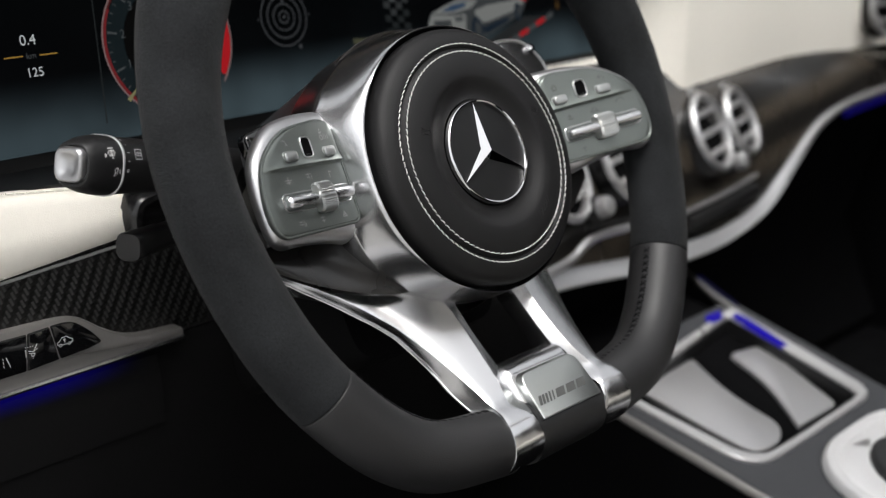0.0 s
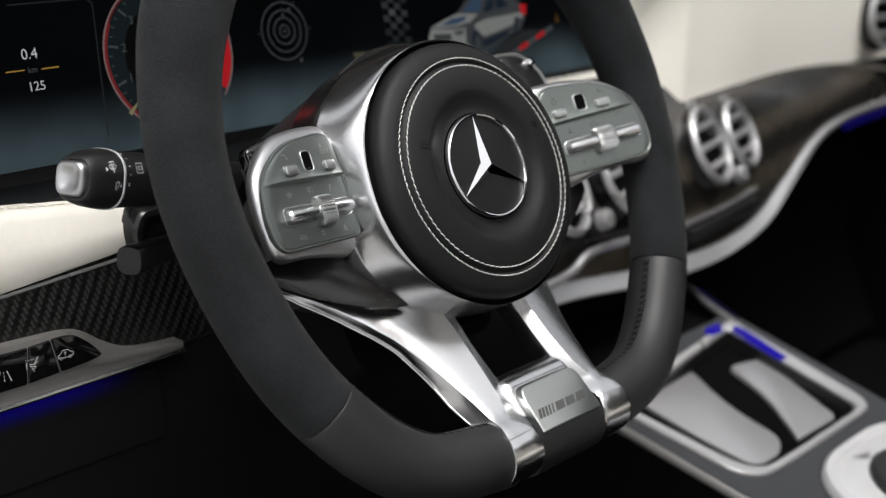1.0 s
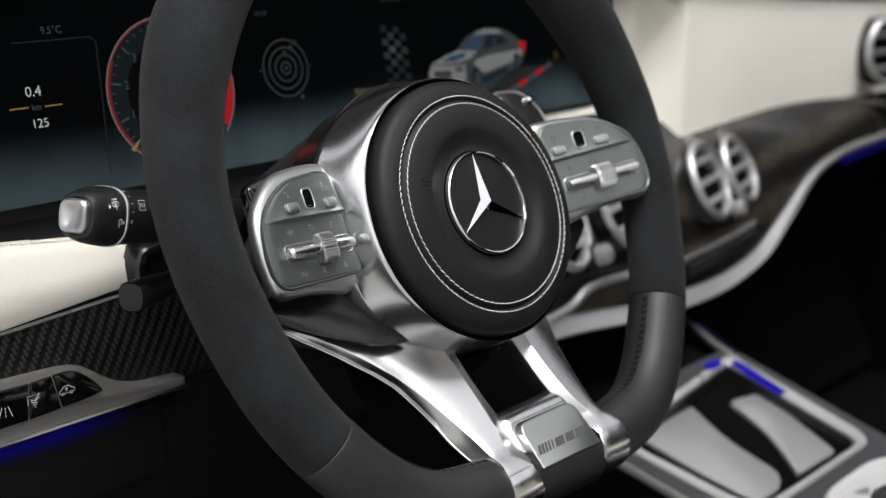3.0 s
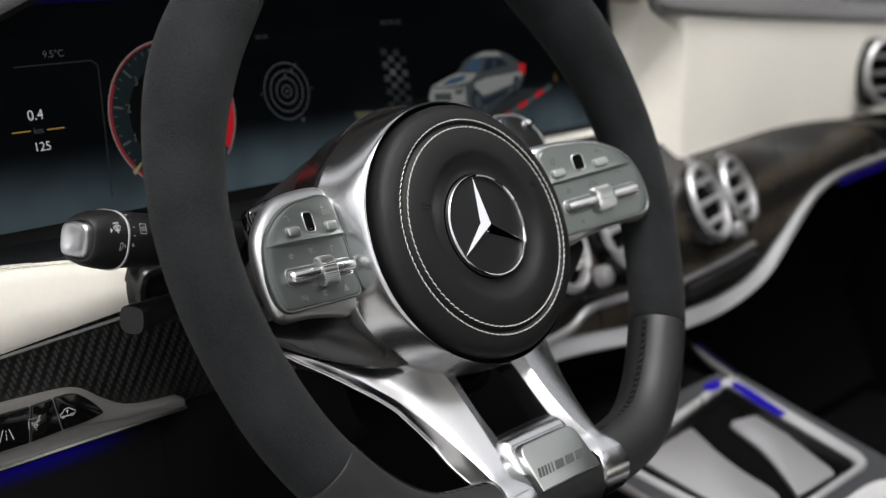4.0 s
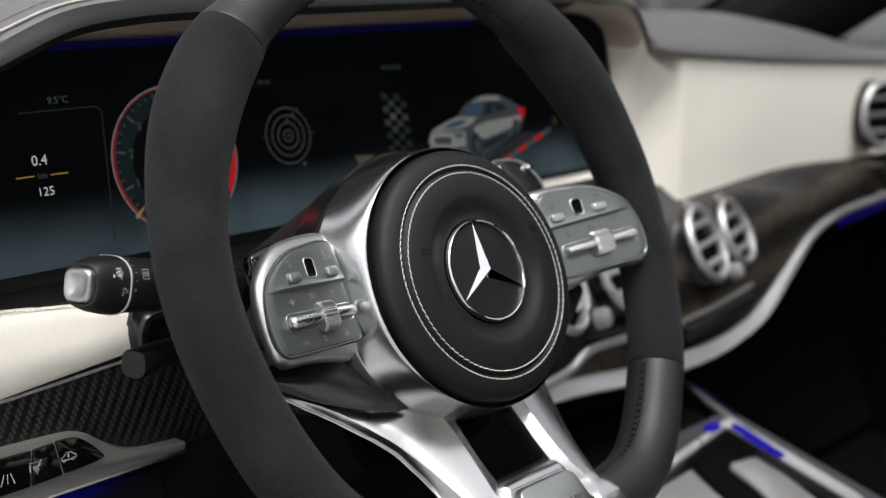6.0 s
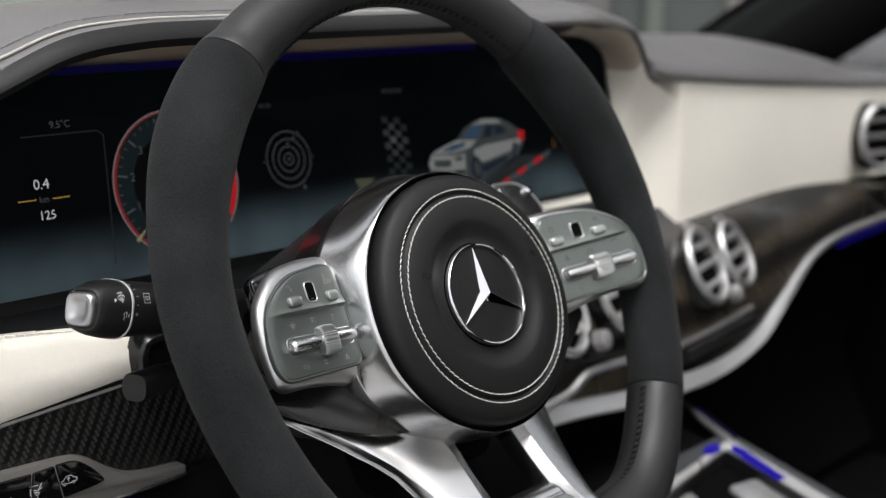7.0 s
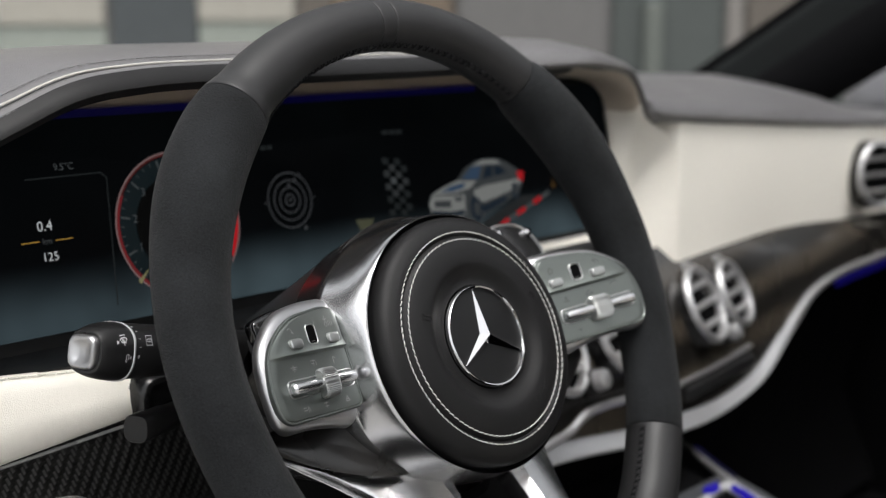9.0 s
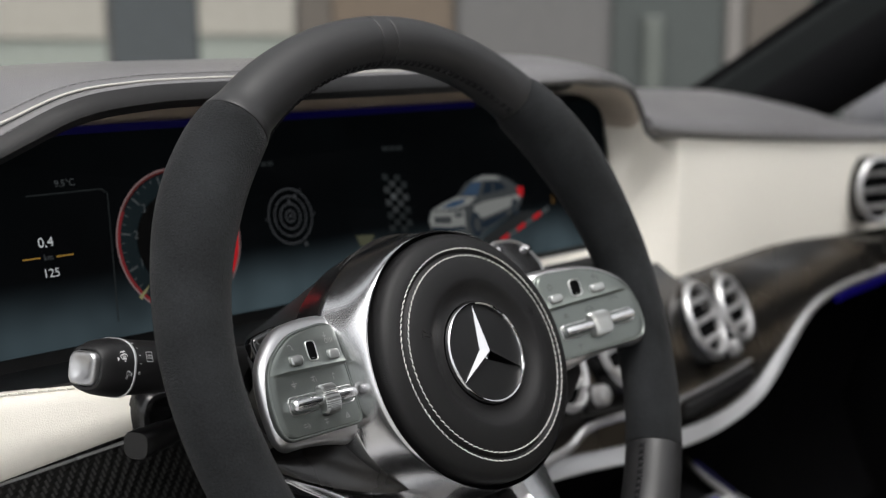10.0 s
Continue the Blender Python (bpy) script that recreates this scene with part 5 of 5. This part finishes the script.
seat_sign = [[(-0.1888, 0.8008), (-0.1888, 0.8046)], [(-0.1888, 0.8056), (-0.1888, 0.8060)], [(-0.1876, 0.8056), (-0.1871, 0.8056)], [(-0.1862, 0.8056), (-0.1857, 0.8056)], [(-0.1848, 0.8056), (-0.1843, 0.8056)], [(-0.1872, 0.8034), (-0.1846, 0.8026), (-0.1822, 0.8062)],
             [(-0.1846, 0.8026), (-0.1822, 0.8038)], round_line(-0.1850, 0.8010, 0.0009, 0, 360, 8), [(-0.1870, 0.8022), (-0.1836, 0.8014)], [(-0.1850, 0.7992), (-0.1846, 0.7988)]]
car_sign = [[(-0.1700, 0.8016), (-0.1708, 0.8018), (-0.1708, 0.8032), (-0.1694, 0.8037), (-0.1682, 0.8054), (-0.1652, 0.8055), (-0.1636, 0.8040), (-0.1621, 0.8035), (-0.1620, 0.8019), (-0.1630, 0.8016)], [(-0.1682, 0.8014), (-0.1649, 0.8014)],
            round_line(-0.1691, 0.8013, 0.0007, 0, 360, 8), round_line(-0.1640, 0.8013, 0.0007, 0, 360, 8), [(-0.1667, 0.8024), (-0.1667, 0.8046)], [(-0.1674, 0.8038), (-0.1667, 0.8046), (-0.1660, 0.8038)]]
icons = (lane, seat_sign, car_sign)
for shape, marks_ in zip(bank, icons):
    key = part("switch", slab(rounded(list(shape), [0.0008] * len(shape) if len(shape) == 4 else [0.0008, 0.003, 0.002, 0.006, 0.006, 0.004, 0.001], 4), -0.002, 0.0012, 0.0006, put), GLOSS, switches)
    part("icon", strokes(marks_, 0.00036, lambda x, z, h: (x - 0.0037, 0.1445 - h, z + 0.0019), 0.0014), PRINT, key)

# ---- wide display ----
display = thing("display", "wide glossy instrument display showing gauges and a car picture", "display", pose(0, 0.205, 0.95, 90 - math.degrees(math.atan(0.21)), 0, 0))


def glass_material():
    """Black display glass whose lit picture fades to blue-grey at its lower edge."""
    m = material("display_glass", (0.003, 0.003, 0.0035), 0.12, vary=0.1, rough_vary=0.02, spec=0.004)
    n, l = m.node_tree.nodes, m.node_tree.links
    p = n["Principled BSDF"]
    co = n.new("ShaderNodeTexCoord")
    sep = n.new("ShaderNodeSeparateXYZ")
    l.new(co.outputs["Object"], sep.inputs[0])
    r = n.new("ShaderNodeMapRange")
    r.interpolation_type = "SMOOTHSTEP"
    # To Min: weak emission all over, standing in for faint reflections in the glass
    r.inputs["From Min"].default_value, r.inputs["From Max"].default_value, r.inputs["To Min"].default_value = -0.016, -0.058, 0.02
    l.new(sep.outputs["Y"], r.inputs["Value"])
    no = n.new("ShaderNodeTexNoise")
    no.inputs["Scale"].default_value = 14
    l.new(co.outputs["Object"], no.inputs["Vector"])
    k = n.new("ShaderNodeMath")
    k.operation = "MULTIPLY"
    l.new(r.outputs[0], k.inputs[0])
    l.new(no.outputs["Fac"], k.inputs[1])
    k2 = n.new("ShaderNodeMath")
    k2.operation = "MULTIPLY"
    k2.inputs[1].default_value = 0.115
    fade = n.new("ShaderNodeMapRange")
    fade.inputs["From Min"].default_value, fade.inputs["From Max"].default_value, fade.inputs["To Min"].default_value = -0.21, -0.03, 0.75
    l.new(sep.outputs["X"], fade.inputs["Value"])
    k3 = n.new("ShaderNodeMath")
    k3.operation = "MULTIPLY"
    l.new(fade.outputs[0], k3.inputs[0])
    l.new(k.outputs[0], k2.inputs[0])
    p.inputs["Emission Color"].default_value = (0.36, 0.52, 0.60, 1)
    l.new(k2.outputs[0], k3.inputs[1])
    l.new(k3.outputs[0], p.inputs["Emission Strength"])
    return m


SCREEN = glass_material()
part("glass", slab(rounded([(-0.215, -0.058), (0.389, -0.058), (0.389, 0.062), (-0.215, 0.062)], [0.004, 0.012, 0.018, 0.004]), -0.006, 0.0, 0.001), SCREEN, display, "gloss black display glass")
part("bezel", slab(rounded([(-0.30, -0.075), (0.395, -0.075), (0.395, 0.068), (-0.30, 0.068)], 0.01), -0.014, -0.0062, 0.001), BLACK, display)
W_TEXT = glow("display_white", (0.75, 0.78, 0.80), 0.30)
W_DIM = glow("display_grey", (0.45, 0.50, 0.52), 0.050)
W_SOFT = glow("display_soft_grey", (0.45, 0.48, 0.52), 0.040)
W_FAINT = glow("display_faint", (0.40, 0.48, 0.50), 0.014)
ORANGE = glow("display_orange", (0.85, 0.50, 0.10), 0.16)
RED = glow("display_red", (0.85, 0.02, 0.03), 0.20)
REDDIM = glow("display_red_rim", (0.55, 0.05, 0.06), 0.11)
PINK = glow("display_rim", (0.62, 0.42, 0.42), 0.13)
TEAL = glow("display_teal", (0.16, 0.30, 0.36), 0.014)
YELLOW = glow("display_yellow", (0.75, 0.70, 0.35), 0.11)
CARBODY = glow("display_silver", (0.58, 0.60, 0.58), 0.14)
CARSHADE = glow("display_silver_shade", (0.34, 0.38, 0.40), 0.05)
CARDARK = glow("display_window", (0.03, 0.06, 0.10), 0.10)
CARBLUE = glow("display_blue", (0.18, 0.34, 0.60), 0.07)


def arc(cx, cy, r0, r1, a0, a1, h, seg=64):
    bm = bmesh.new()
    k = [[bm.verts.new((cx + r * math.cos(radians(a0 + (a1 - a0) * i / seg)), cy + r * math.sin(radians(a0 + (a1 - a0) * i / seg)), h)) for i in range(seg + 1)] for r in (r0, r1)]
    for i in range(seg):
        bm.faces.new((k[0][i], k[0][i + 1], k[1][i + 1], k[1][i]))
    return bm


def poly(pts, h, bm=None):
    bm = bm or bmesh.new()
    bm.faces.new([bm.verts.new((x, y, h)) for x, y in pts])
    return bm


part("temperature", lettering("9.5°C", 0.0056, -0.1235, 0.0345, 0.0006), W_DIM, display, "9.5°C")
part("trip_figure", lettering("0.4", 0.0080, -0.1408, 0.0024, 0.0006), W_TEXT, display, "0.4")
part("unit", lettering("km", 0.0048, -0.1405, -0.0060, 0.0006), W_DIM, display, "km")
part("range_figure", lettering("125", 0.0070, -0.1400, -0.0150, 0.0006), W_TEXT, display, "125")
part("divider", bars([(-0.1562, -0.1452, -0.0060, -0.0053), (-0.1355, -0.1248, -0.0064, -0.0057)], 0.0006), ORANGE, display)
part("menu_outline", strokes([[(-0.1480, 0.0292), (-0.1008, 0.0292), (-0.0972, 0.0262), (-0.1000, -0.0100), (-0.1030, -0.0480)]], 0.0008, flat, 0.0005), W_FAINT, display)
GX, GY, GR = -0.0525, -0.0068, 0.0444
gauge = part("gauge_face", arc(GX, GY, 0.030, GR - 0.003, 90, 238, 0.0004), TEAL, display, "round rev counter with a red rim")
part("gauge_rim", arc(GX, GY, GR - 0.0010, GR, -40, 240, 0.0010), PINK, gauge)
part("gauge_rim_red", arc(GX, GY, GR - 0.0030, GR - 0.0011, 150, 240, 0.0009), REDDIM, gauge)
part("gauge_rim_red", arc(GX, GY, GR - 0.0024, GR - 0.0011, 70, 150, 0.0009), glow("display_red_faint", (0.55, 0.10, 0.10), 0.05), gauge)
part("red_zone", arc(GX, GY, GR - 0.0092, GR - 0.0012, -35, 30, 0.0009), RED, gauge)
part("centre", arc(GX, GY, 0.0002, 0.0300, 0, 360, 0.0007), glow("display_black", (0.001, 0.001, 0.001), 0.0), gauge)
for k in range(25):
    a = radians(232 - k * 8)
    r0 = 0.0345 if k % 4 == 0 else 0.0385
    c, s = math.cos(a), math.sin(a)
    wd = 0.0006 if k % 4 == 0 else 0.0003
    part("tick", poly([(GX + r0 * c - wd * s, GY + r0 * s + wd * c), (GX + r0 * c + wd * s, GY + r0 * s - wd * c), (GX + 0.0408 * c + wd * s, GY + 0.0408 * s - wd * c), (GX + 0.0408 * c - wd * s, GY + 0.0408 * s + wd * c)], 0.0010), W_DIM, gauge)
nums = bmesh.new()
for k, t in enumerate(("0", "1", "2", "3", "4")):
    a = radians(232 - k * 32)
    me = lettering(t, 0.007, GX + 0.0310 * math.cos(a), GY + 0.0310 * math.sin(a), 0.0011)
    tmp = bpy.data.meshes.new("t")
    me.to_mesh(tmp)
    me.free()
    nums.from_mesh(tmp)
    bpy.data.meshes.remove(tmp)
part("numerals", nums, W_DIM, gauge)
a = radians(222)
part("needle", poly([(GX + 0.034 * math.cos(a), GY + 0.034 * math.sin(a)), (GX + 0.046 * math.cos(a - 0.03), GY + 0.046 * math.sin(a - 0.03)), (GX + 0.046 * math.cos(a + 0.03), GY + 0.046 * math.sin(a + 0.03))], 0.0012), YELLOW, gauge)
RX, RY = 0.0352, -0.0015
for r in (0.0042, 0.0088, 0.0136, 0.0186):
    part("target_ring", arc(RX, RY, r - 0.0010, r, 0, 360, 0.0006), W_SOFT, display)
dots = bmesh.new()
for x, y, r in ((0, 0, 0.0012), (0.0005, 0.0100, 0.0011), (0.0062, 0.0132, 0.0011), (0.0095, -0.0195, 0.0015), (0.0105, 0.0165, 0.0008), (-0.0205, 0, 0.0007), (0.0205, 0, 0.0007)):
    poly([(RX + x + r * math.cos(k * math.pi / 4), RY + y + r * math.sin(k * math.pi / 4)) for k in range(8)], 0.0008, dots)
part("target_dots", dots, W_SOFT, display)
for bar in [(0.0172, 0.0218, 0.0328, 0.0356), (0.0228, 0.0270, 0.0328, 0.0356), (0.1262, 0.1322, 0.0352, 0.0384), (0.1334, 0.1390, 0.0350, 0.0382), (0.1402, 0.1458, 0.0348, 0.0380)]:
    part("caption_bar", bars([bar], 0.0006), W_FAINT, display)
W_MID = glow("display_mid_grey", (0.45, 0.50, 0.52), 0.026)
for i in range(4):
    for j in range(9):
        x, y = 0.1222 + 0.0058 * i, 0.0195 - 0.0046 * j - 0.0008 * i
        if (i + j) % 2 == 0:
            near = abs(i - 0.8) + abs(j - 3.0) * 0.7
            part("flag_square", poly([(x, y), (x + 0.0058, y - 0.0008), (x + 0.0058, y - 0.0054), (x, y - 0.0046)], 0.0006), W_DIM if near < 1.3 else W_MID if near < 2.5 else W_FAINT, display)
part("warning_mark", poly([(0.0894, -0.0210), (0.1067, -0.0222), (0.1016, -0.0294), (0.0927, -0.0286)], 0.0006), glow("display_pale_yellow", (0.60, 0.62, 0.38), 0.045), display)
# picture of a silver saloon on a track
body = part("car_picture", poly([(0.1618, -0.0182), (0.1660, -0.0111), (0.1805, -0.0072), (0.1953, -0.0034), (0.2056, 0.0044), (0.2181, 0.0088), (0.2302, 0.0102), (0.2448, 0.0086), (0.2560, 0.0040), (0.2670, -0.0027), (0.2719, -0.0046),
                                 (0.2697, -0.0116), (0.2636, -0.0202), (0.2463, -0.0255), (0.2207, -0.0327), (0.2151, -0.0380), (0.2061, -0.0392), (0.1996, -0.0361), (0.1837, -0.0313), (0.1630, -0.0250)], 0.0006), CARSHADE, display,
            "flat picture of a silver saloon")
for name, pts, mat, h in (
        ("picture_bonnet", [(0.1665, -0.0115), (0.1805, -0.0072), (0.1952, -0.0040), (0.2163, -0.0060), (0.2079, -0.0111), (0.1933, -0.0129), (0.1793, -0.0128)], CARBODY, 0.0008),
        ("picture_bonnet_shade", [(0.1760, -0.0110), (0.1880, -0.0072), (0.2040, -0.0062), (0.2010, -0.0098), (0.1900, -0.0116)], CARBLUE, 0.0009),
        ("picture_front", [(0.1623, -0.0183), (0.1663, -0.0124), (0.1873, -0.0146), (0.2014, -0.0148), (0.1994, -0.0302), (0.1839, -0.0303), (0.1637, -0.0245)], CARBODY, 0.0008),
        ("picture_grille", [(0.1677, -0.0165), (0.1854, -0.0178), (0.1847, -0.0232), (0.1678, -0.0214)], CARSHADE, 0.0010),
        ("picture_headlight", [(0.1890, -0.0160), (0.1985, -0.0158), (0.1975, -0.0196), (0.1900, -0.0194)], W_DIM, 0.0011),
        ("picture_bumper", [(0.1640, -0.0232), (0.1840, -0.0262), (0.1985, -0.0262), (0.1985, -0.0296), (0.1840, -0.0298), (0.1650, -0.0256)], CARDARK, 0.0010),
        ("picture_side", [(0.2119, -0.0129), (0.2256, -0.0103), (0.2656, -0.0087), (0.2664, -0.0123), (0.2543, -0.0172), (0.2229, -0.0226), (0.2114, -0.0217)], CARBODY, 0.0008),
        ("picture_sill", [(0.2150, -0.0262), (0.2480, -0.0206), (0.2470, -0.0240), (0.2210, -0.0310)], CARDARK, 0.0009),
        ("picture_windscreen", [(0.2005, -0.0033), (0.2128, 0.0046), (0.2240, 0.0050), (0.2185, -0.0050)], CARBLUE, 0.0008),
        ("picture_window", [(0.2223, -0.0054), (0.2288, 0.0039), (0.2363, 0.0041), (0.2344, -0.0046)], CARDARK, 0.0009),
        ("picture_window", [(0.2370, -0.0044), (0.2383, 0.0039), (0.2451, 0.0029), (0.2520, -0.0028)], CARDARK, 0.0009),
        ("picture_roof", [(0.2130, 0.0053), (0.2255, 0.0090), (0.2417, 0.0080), (0.2469, 0.0044), (0.2291, 0.0056)], CARBODY, 0.0008),
        ("picture_tail_light", [(0.2638, -0.0028), (0.2721, -0.0036), (0.2698, -0.0112), (0.2639, -0.0094)], RED, 0.0010)):
    part(name, poly(pts, h), mat, body)
for x, y, rx, ry in ((0.2117, -0.0270, 0.0062, 0.0096), (0.2589, -0.0180, 0.0042, 0.0066)):
    part("picture_wheel", poly([(x + rx * math.cos(k * math.pi / 8), y + ry * math.sin(k * math.pi / 8)) for k in range(16)], 0.0010), CARDARK, body)
    part("picture_rim", poly([(x + 0.0006 + rx * 0.58 * math.cos(k * math.pi / 8), y + ry * 0.62 * math.sin(k * math.pi / 8)) for k in range(16)], 0.0012), CARSHADE, body)
part("picture_road", poly([(0.2100, -0.0440), (0.2190, -0.0372), (0.2660, -0.0225), (0.2990, -0.0250), (0.2350, -0.0440)], 0.0005), glow("display_road", (0.40, 0.44, 0.46), 0.018), display)
kr, kw = bmesh.new(), bmesh.new()
for k in range(6):
    x, y = 0.2370 + 0.0105 * k, -0.0440 + 0.0032 * k
    poly([(x, y), (x + 0.0105, y + 0.0032), (x + 0.0100, y + 0.0066), (x - 0.0005, y + 0.0034)], 0.0006, kr if k % 2 == 0 else kw)
part("picture_kerb", kr, RED, display)
part("picture_kerb", kw, W_DIM, display)
part("picture_cone", poly([(0.304, -0.020), (0.309, -0.020), (0.3065, -0.012)], 0.0006), glow("display_dim_orange", (0.85, 0.45, 0.10), 0.03), display)

# ---- centre console ----
console = thing("centre_console", "dark centre console with a silver-framed storage tray", "console", Matrix.Translation((0, -0.02, 0.635)) @ pose(0, 0, 0, math.degrees(math.atan(0.2)), 0, 0))
GREYTOP = material("dark_grey_satin", (0.033, 0.0345, 0.038), 0.50, vary=0.1, grain=60, spec=0.3)
part("deck", plate(rounded([(0.235, -0.75), (0.47, -0.75), (0.47, 0.26), (0.235, 0.26)], [0.01, 0.01, 0.01, 0.01]), [(0.0, -0.25), (0, -0.018), (0.002, -0.0155)]), SOFTBLACK, console)
TRAY = rounded([(0.2610, -0.0045), (0.3103, -0.0060), (0.4205, -0.0050), (0.4390, 0.1320), (0.3335, 0.1176), (0.2530, 0.1060)], [0.026, 0.03, 0.012, 0.004, 0.01, 0.012], 8)
FRAME = rounded([(0.2500, -0.0110), (0.3103, -0.0125), (0.4340, -0.0110), (0.4560, 0.1400), (0.3450, 0.1270), (0.2440, 0.1120)], [0.034, 0.03, 0.020, 0.004, 0.01, 0.012], 8)
def outward(poly_, x0, x1, y0, y1):
    """Every point of poly_ moved out from its middle to a rectangle's edge."""
    c = sum(poly_, Vector((0, 0))) / len(poly_)
    out = []
    for p in poly_:
        d = p - c
        k = min(((x1 if d.x > 0 else x0) - c.x) / d.x if abs(d.x) > 1e-6 else 1e9, ((y1 if d.y > 0 else y0) - c.y) / d.y if abs(d.y) > 1e-6 else 1e9)
        out.append(c + d * k)
    return out


def console_edge(y):
    return 0.4530 + 0.13 * y


deck_rim = [Vector((min(p.x, console_edge(p.y)), p.y)) for p in outward(FRAME, 0.232, 0.47, -0.30, 0.150)]
part("deck_top", ring_plate(deck_rim, FRAME, -0.02, 0.0), GREYTOP, console, "dark grey satin deck")
part("tray_frame", ring_plate(FRAME, TRAY, -0.006, 0.0024, 0.0014), TRAYTRIM, console, "satin silver tray frame")
part("side_trim", tube([(0.4530, 0.134, 0.0005), (0.4640, 0.165, 0.0), (0.4790, 0.194, -0.001), (0.4860, 0.207, -0.002)], [0.0042, 0.0036, 0.0026, 0.002], 10), TRIMGREY, console, "grey metal trim beside the tray")
part("light_strip", tube([(0.4580, 0.136, 0.0040), (0.4680, 0.162, 0.0034), (0.4800, 0.190, 0.0020)], 0.0022, 8), glow("ambient_blue_faint", (0.03, 0.01, 1.0), 0.010), console, "faint blue ambient light strip")
part("edge_trim", tube([(0.2265, -0.32, -0.001), (0.2265, 0.0, -0.001), (0.2265, 0.21, -0.001)], 0.0038, 10), SURROUND, console)
part("side", box(0.223, 0.232, -0.75, 0.25, -0.28, -0.003), SOFTBLACK, console)
part("tray_wall", loft([[(p.x, p.y, h) for p in inset(TRAY, 0.002)] for h in (0.0, -0.030)], (False, False)), BLACK, console)
part("tray_floor", slab(inset(TRAY, 0.001), -0.0155, -0.013, 0.0005), SOFTBLACK, console, "black tray floor")
part("tray_panel", slab(rounded([(0.3640, 0.1165), (0.2840, 0.1125), (0.2820, 0.0600), (0.2850, 0.0060), (0.3180, 0.0050), (0.3385, 0.0170), (0.3430, 0.0687)], [0.006, 0.006, 0.03, 0.014, 0.012, 0.016, 0.03]), -0.0128, -0.0095, 0.001), PALEPANEL, console, "pale curved panel on the tray floor")
part("tray_panel", slab(rounded([(0.3990, 0.1030), (0.4400, 0.0945), (0.4296, 0.0657), (0.4080, 0.0060), (0.3480, 0.0070), (0.3598, 0.0215), (0.3857, 0.0583)], [0.008, 0.006, 0.03, 0.006, 0.004, 0.012, 0.03]), -0.0128, -0.0095, 0.001), PALEPANEL, console, "pale curved panel on the tray floor")
part("light_strip", slab(rounded([(0.4112, 0.1300), (0.4290, 0.1310), (0.4370, 0.1400), (0.4160, 0.1415)], 0.003), 0.0, 0.0036, 0.0006), BLUE, console, "thin blue ambient light strip")
part("light_strip", slab(rounded([(0.4305, 0.0730), (0.4365, 0.0710), (0.4480, 0.1180), (0.4470, 0.1300), (0.4385, 0.1270)], 0.002), 0.0, 0.0034, 0.0006), BLUE, console, "thin blue ambient light strip")

control = thing("touch_controller", "silver touch controller with a black palm rest", "controller", console.matrix_world @ Matrix.Translation((0.352, -0.10, 0.0005)))
pebble = rounded([(-0.086, -0.20), (0.082, -0.20), (0.082, 0.074), (-0.078, 0.074)], [0.02, 0.02, 0.060, 0.068], 12)
part("base", plate(pebble, [(0.0, 0.0), (0.0, 0.004), (0.002, 0.0072), (0.006, 0.0080), (0.0090, 0.0074), (0.0095, 0.0066)]), PLATE, control, "polished silver surround")
part("pad_plate", plate(inset(pebble, 0.0105), [(0, 0.0040), (0, 0.0062), (0.002, 0.0074), (0.010, 0.0082)]), PLATE, control, "pale satin touch plate")
part("dial", lathe([(0.044, 0.006), (0.044, 0.011), (0.041, 0.014), (0.0001, 0.016)], 32, centre=(-0.004, 0.004)), BLACK, control)
part("palm_rest", plate(rounded([(-0.045, -0.17), (0.045, -0.17), (0.045, -0.040), (-0.045, -0.040)], 0.02), [(0, 0.005), (0, 0.030), (0.004, 0.036), (0.012, 0.040)]), GLOSS, control)
part("mark", poly([(-0.022, 0.058), (-0.002, 0.054), (-0.012, 0.049)], 0.0086), TRIMGREY, control)
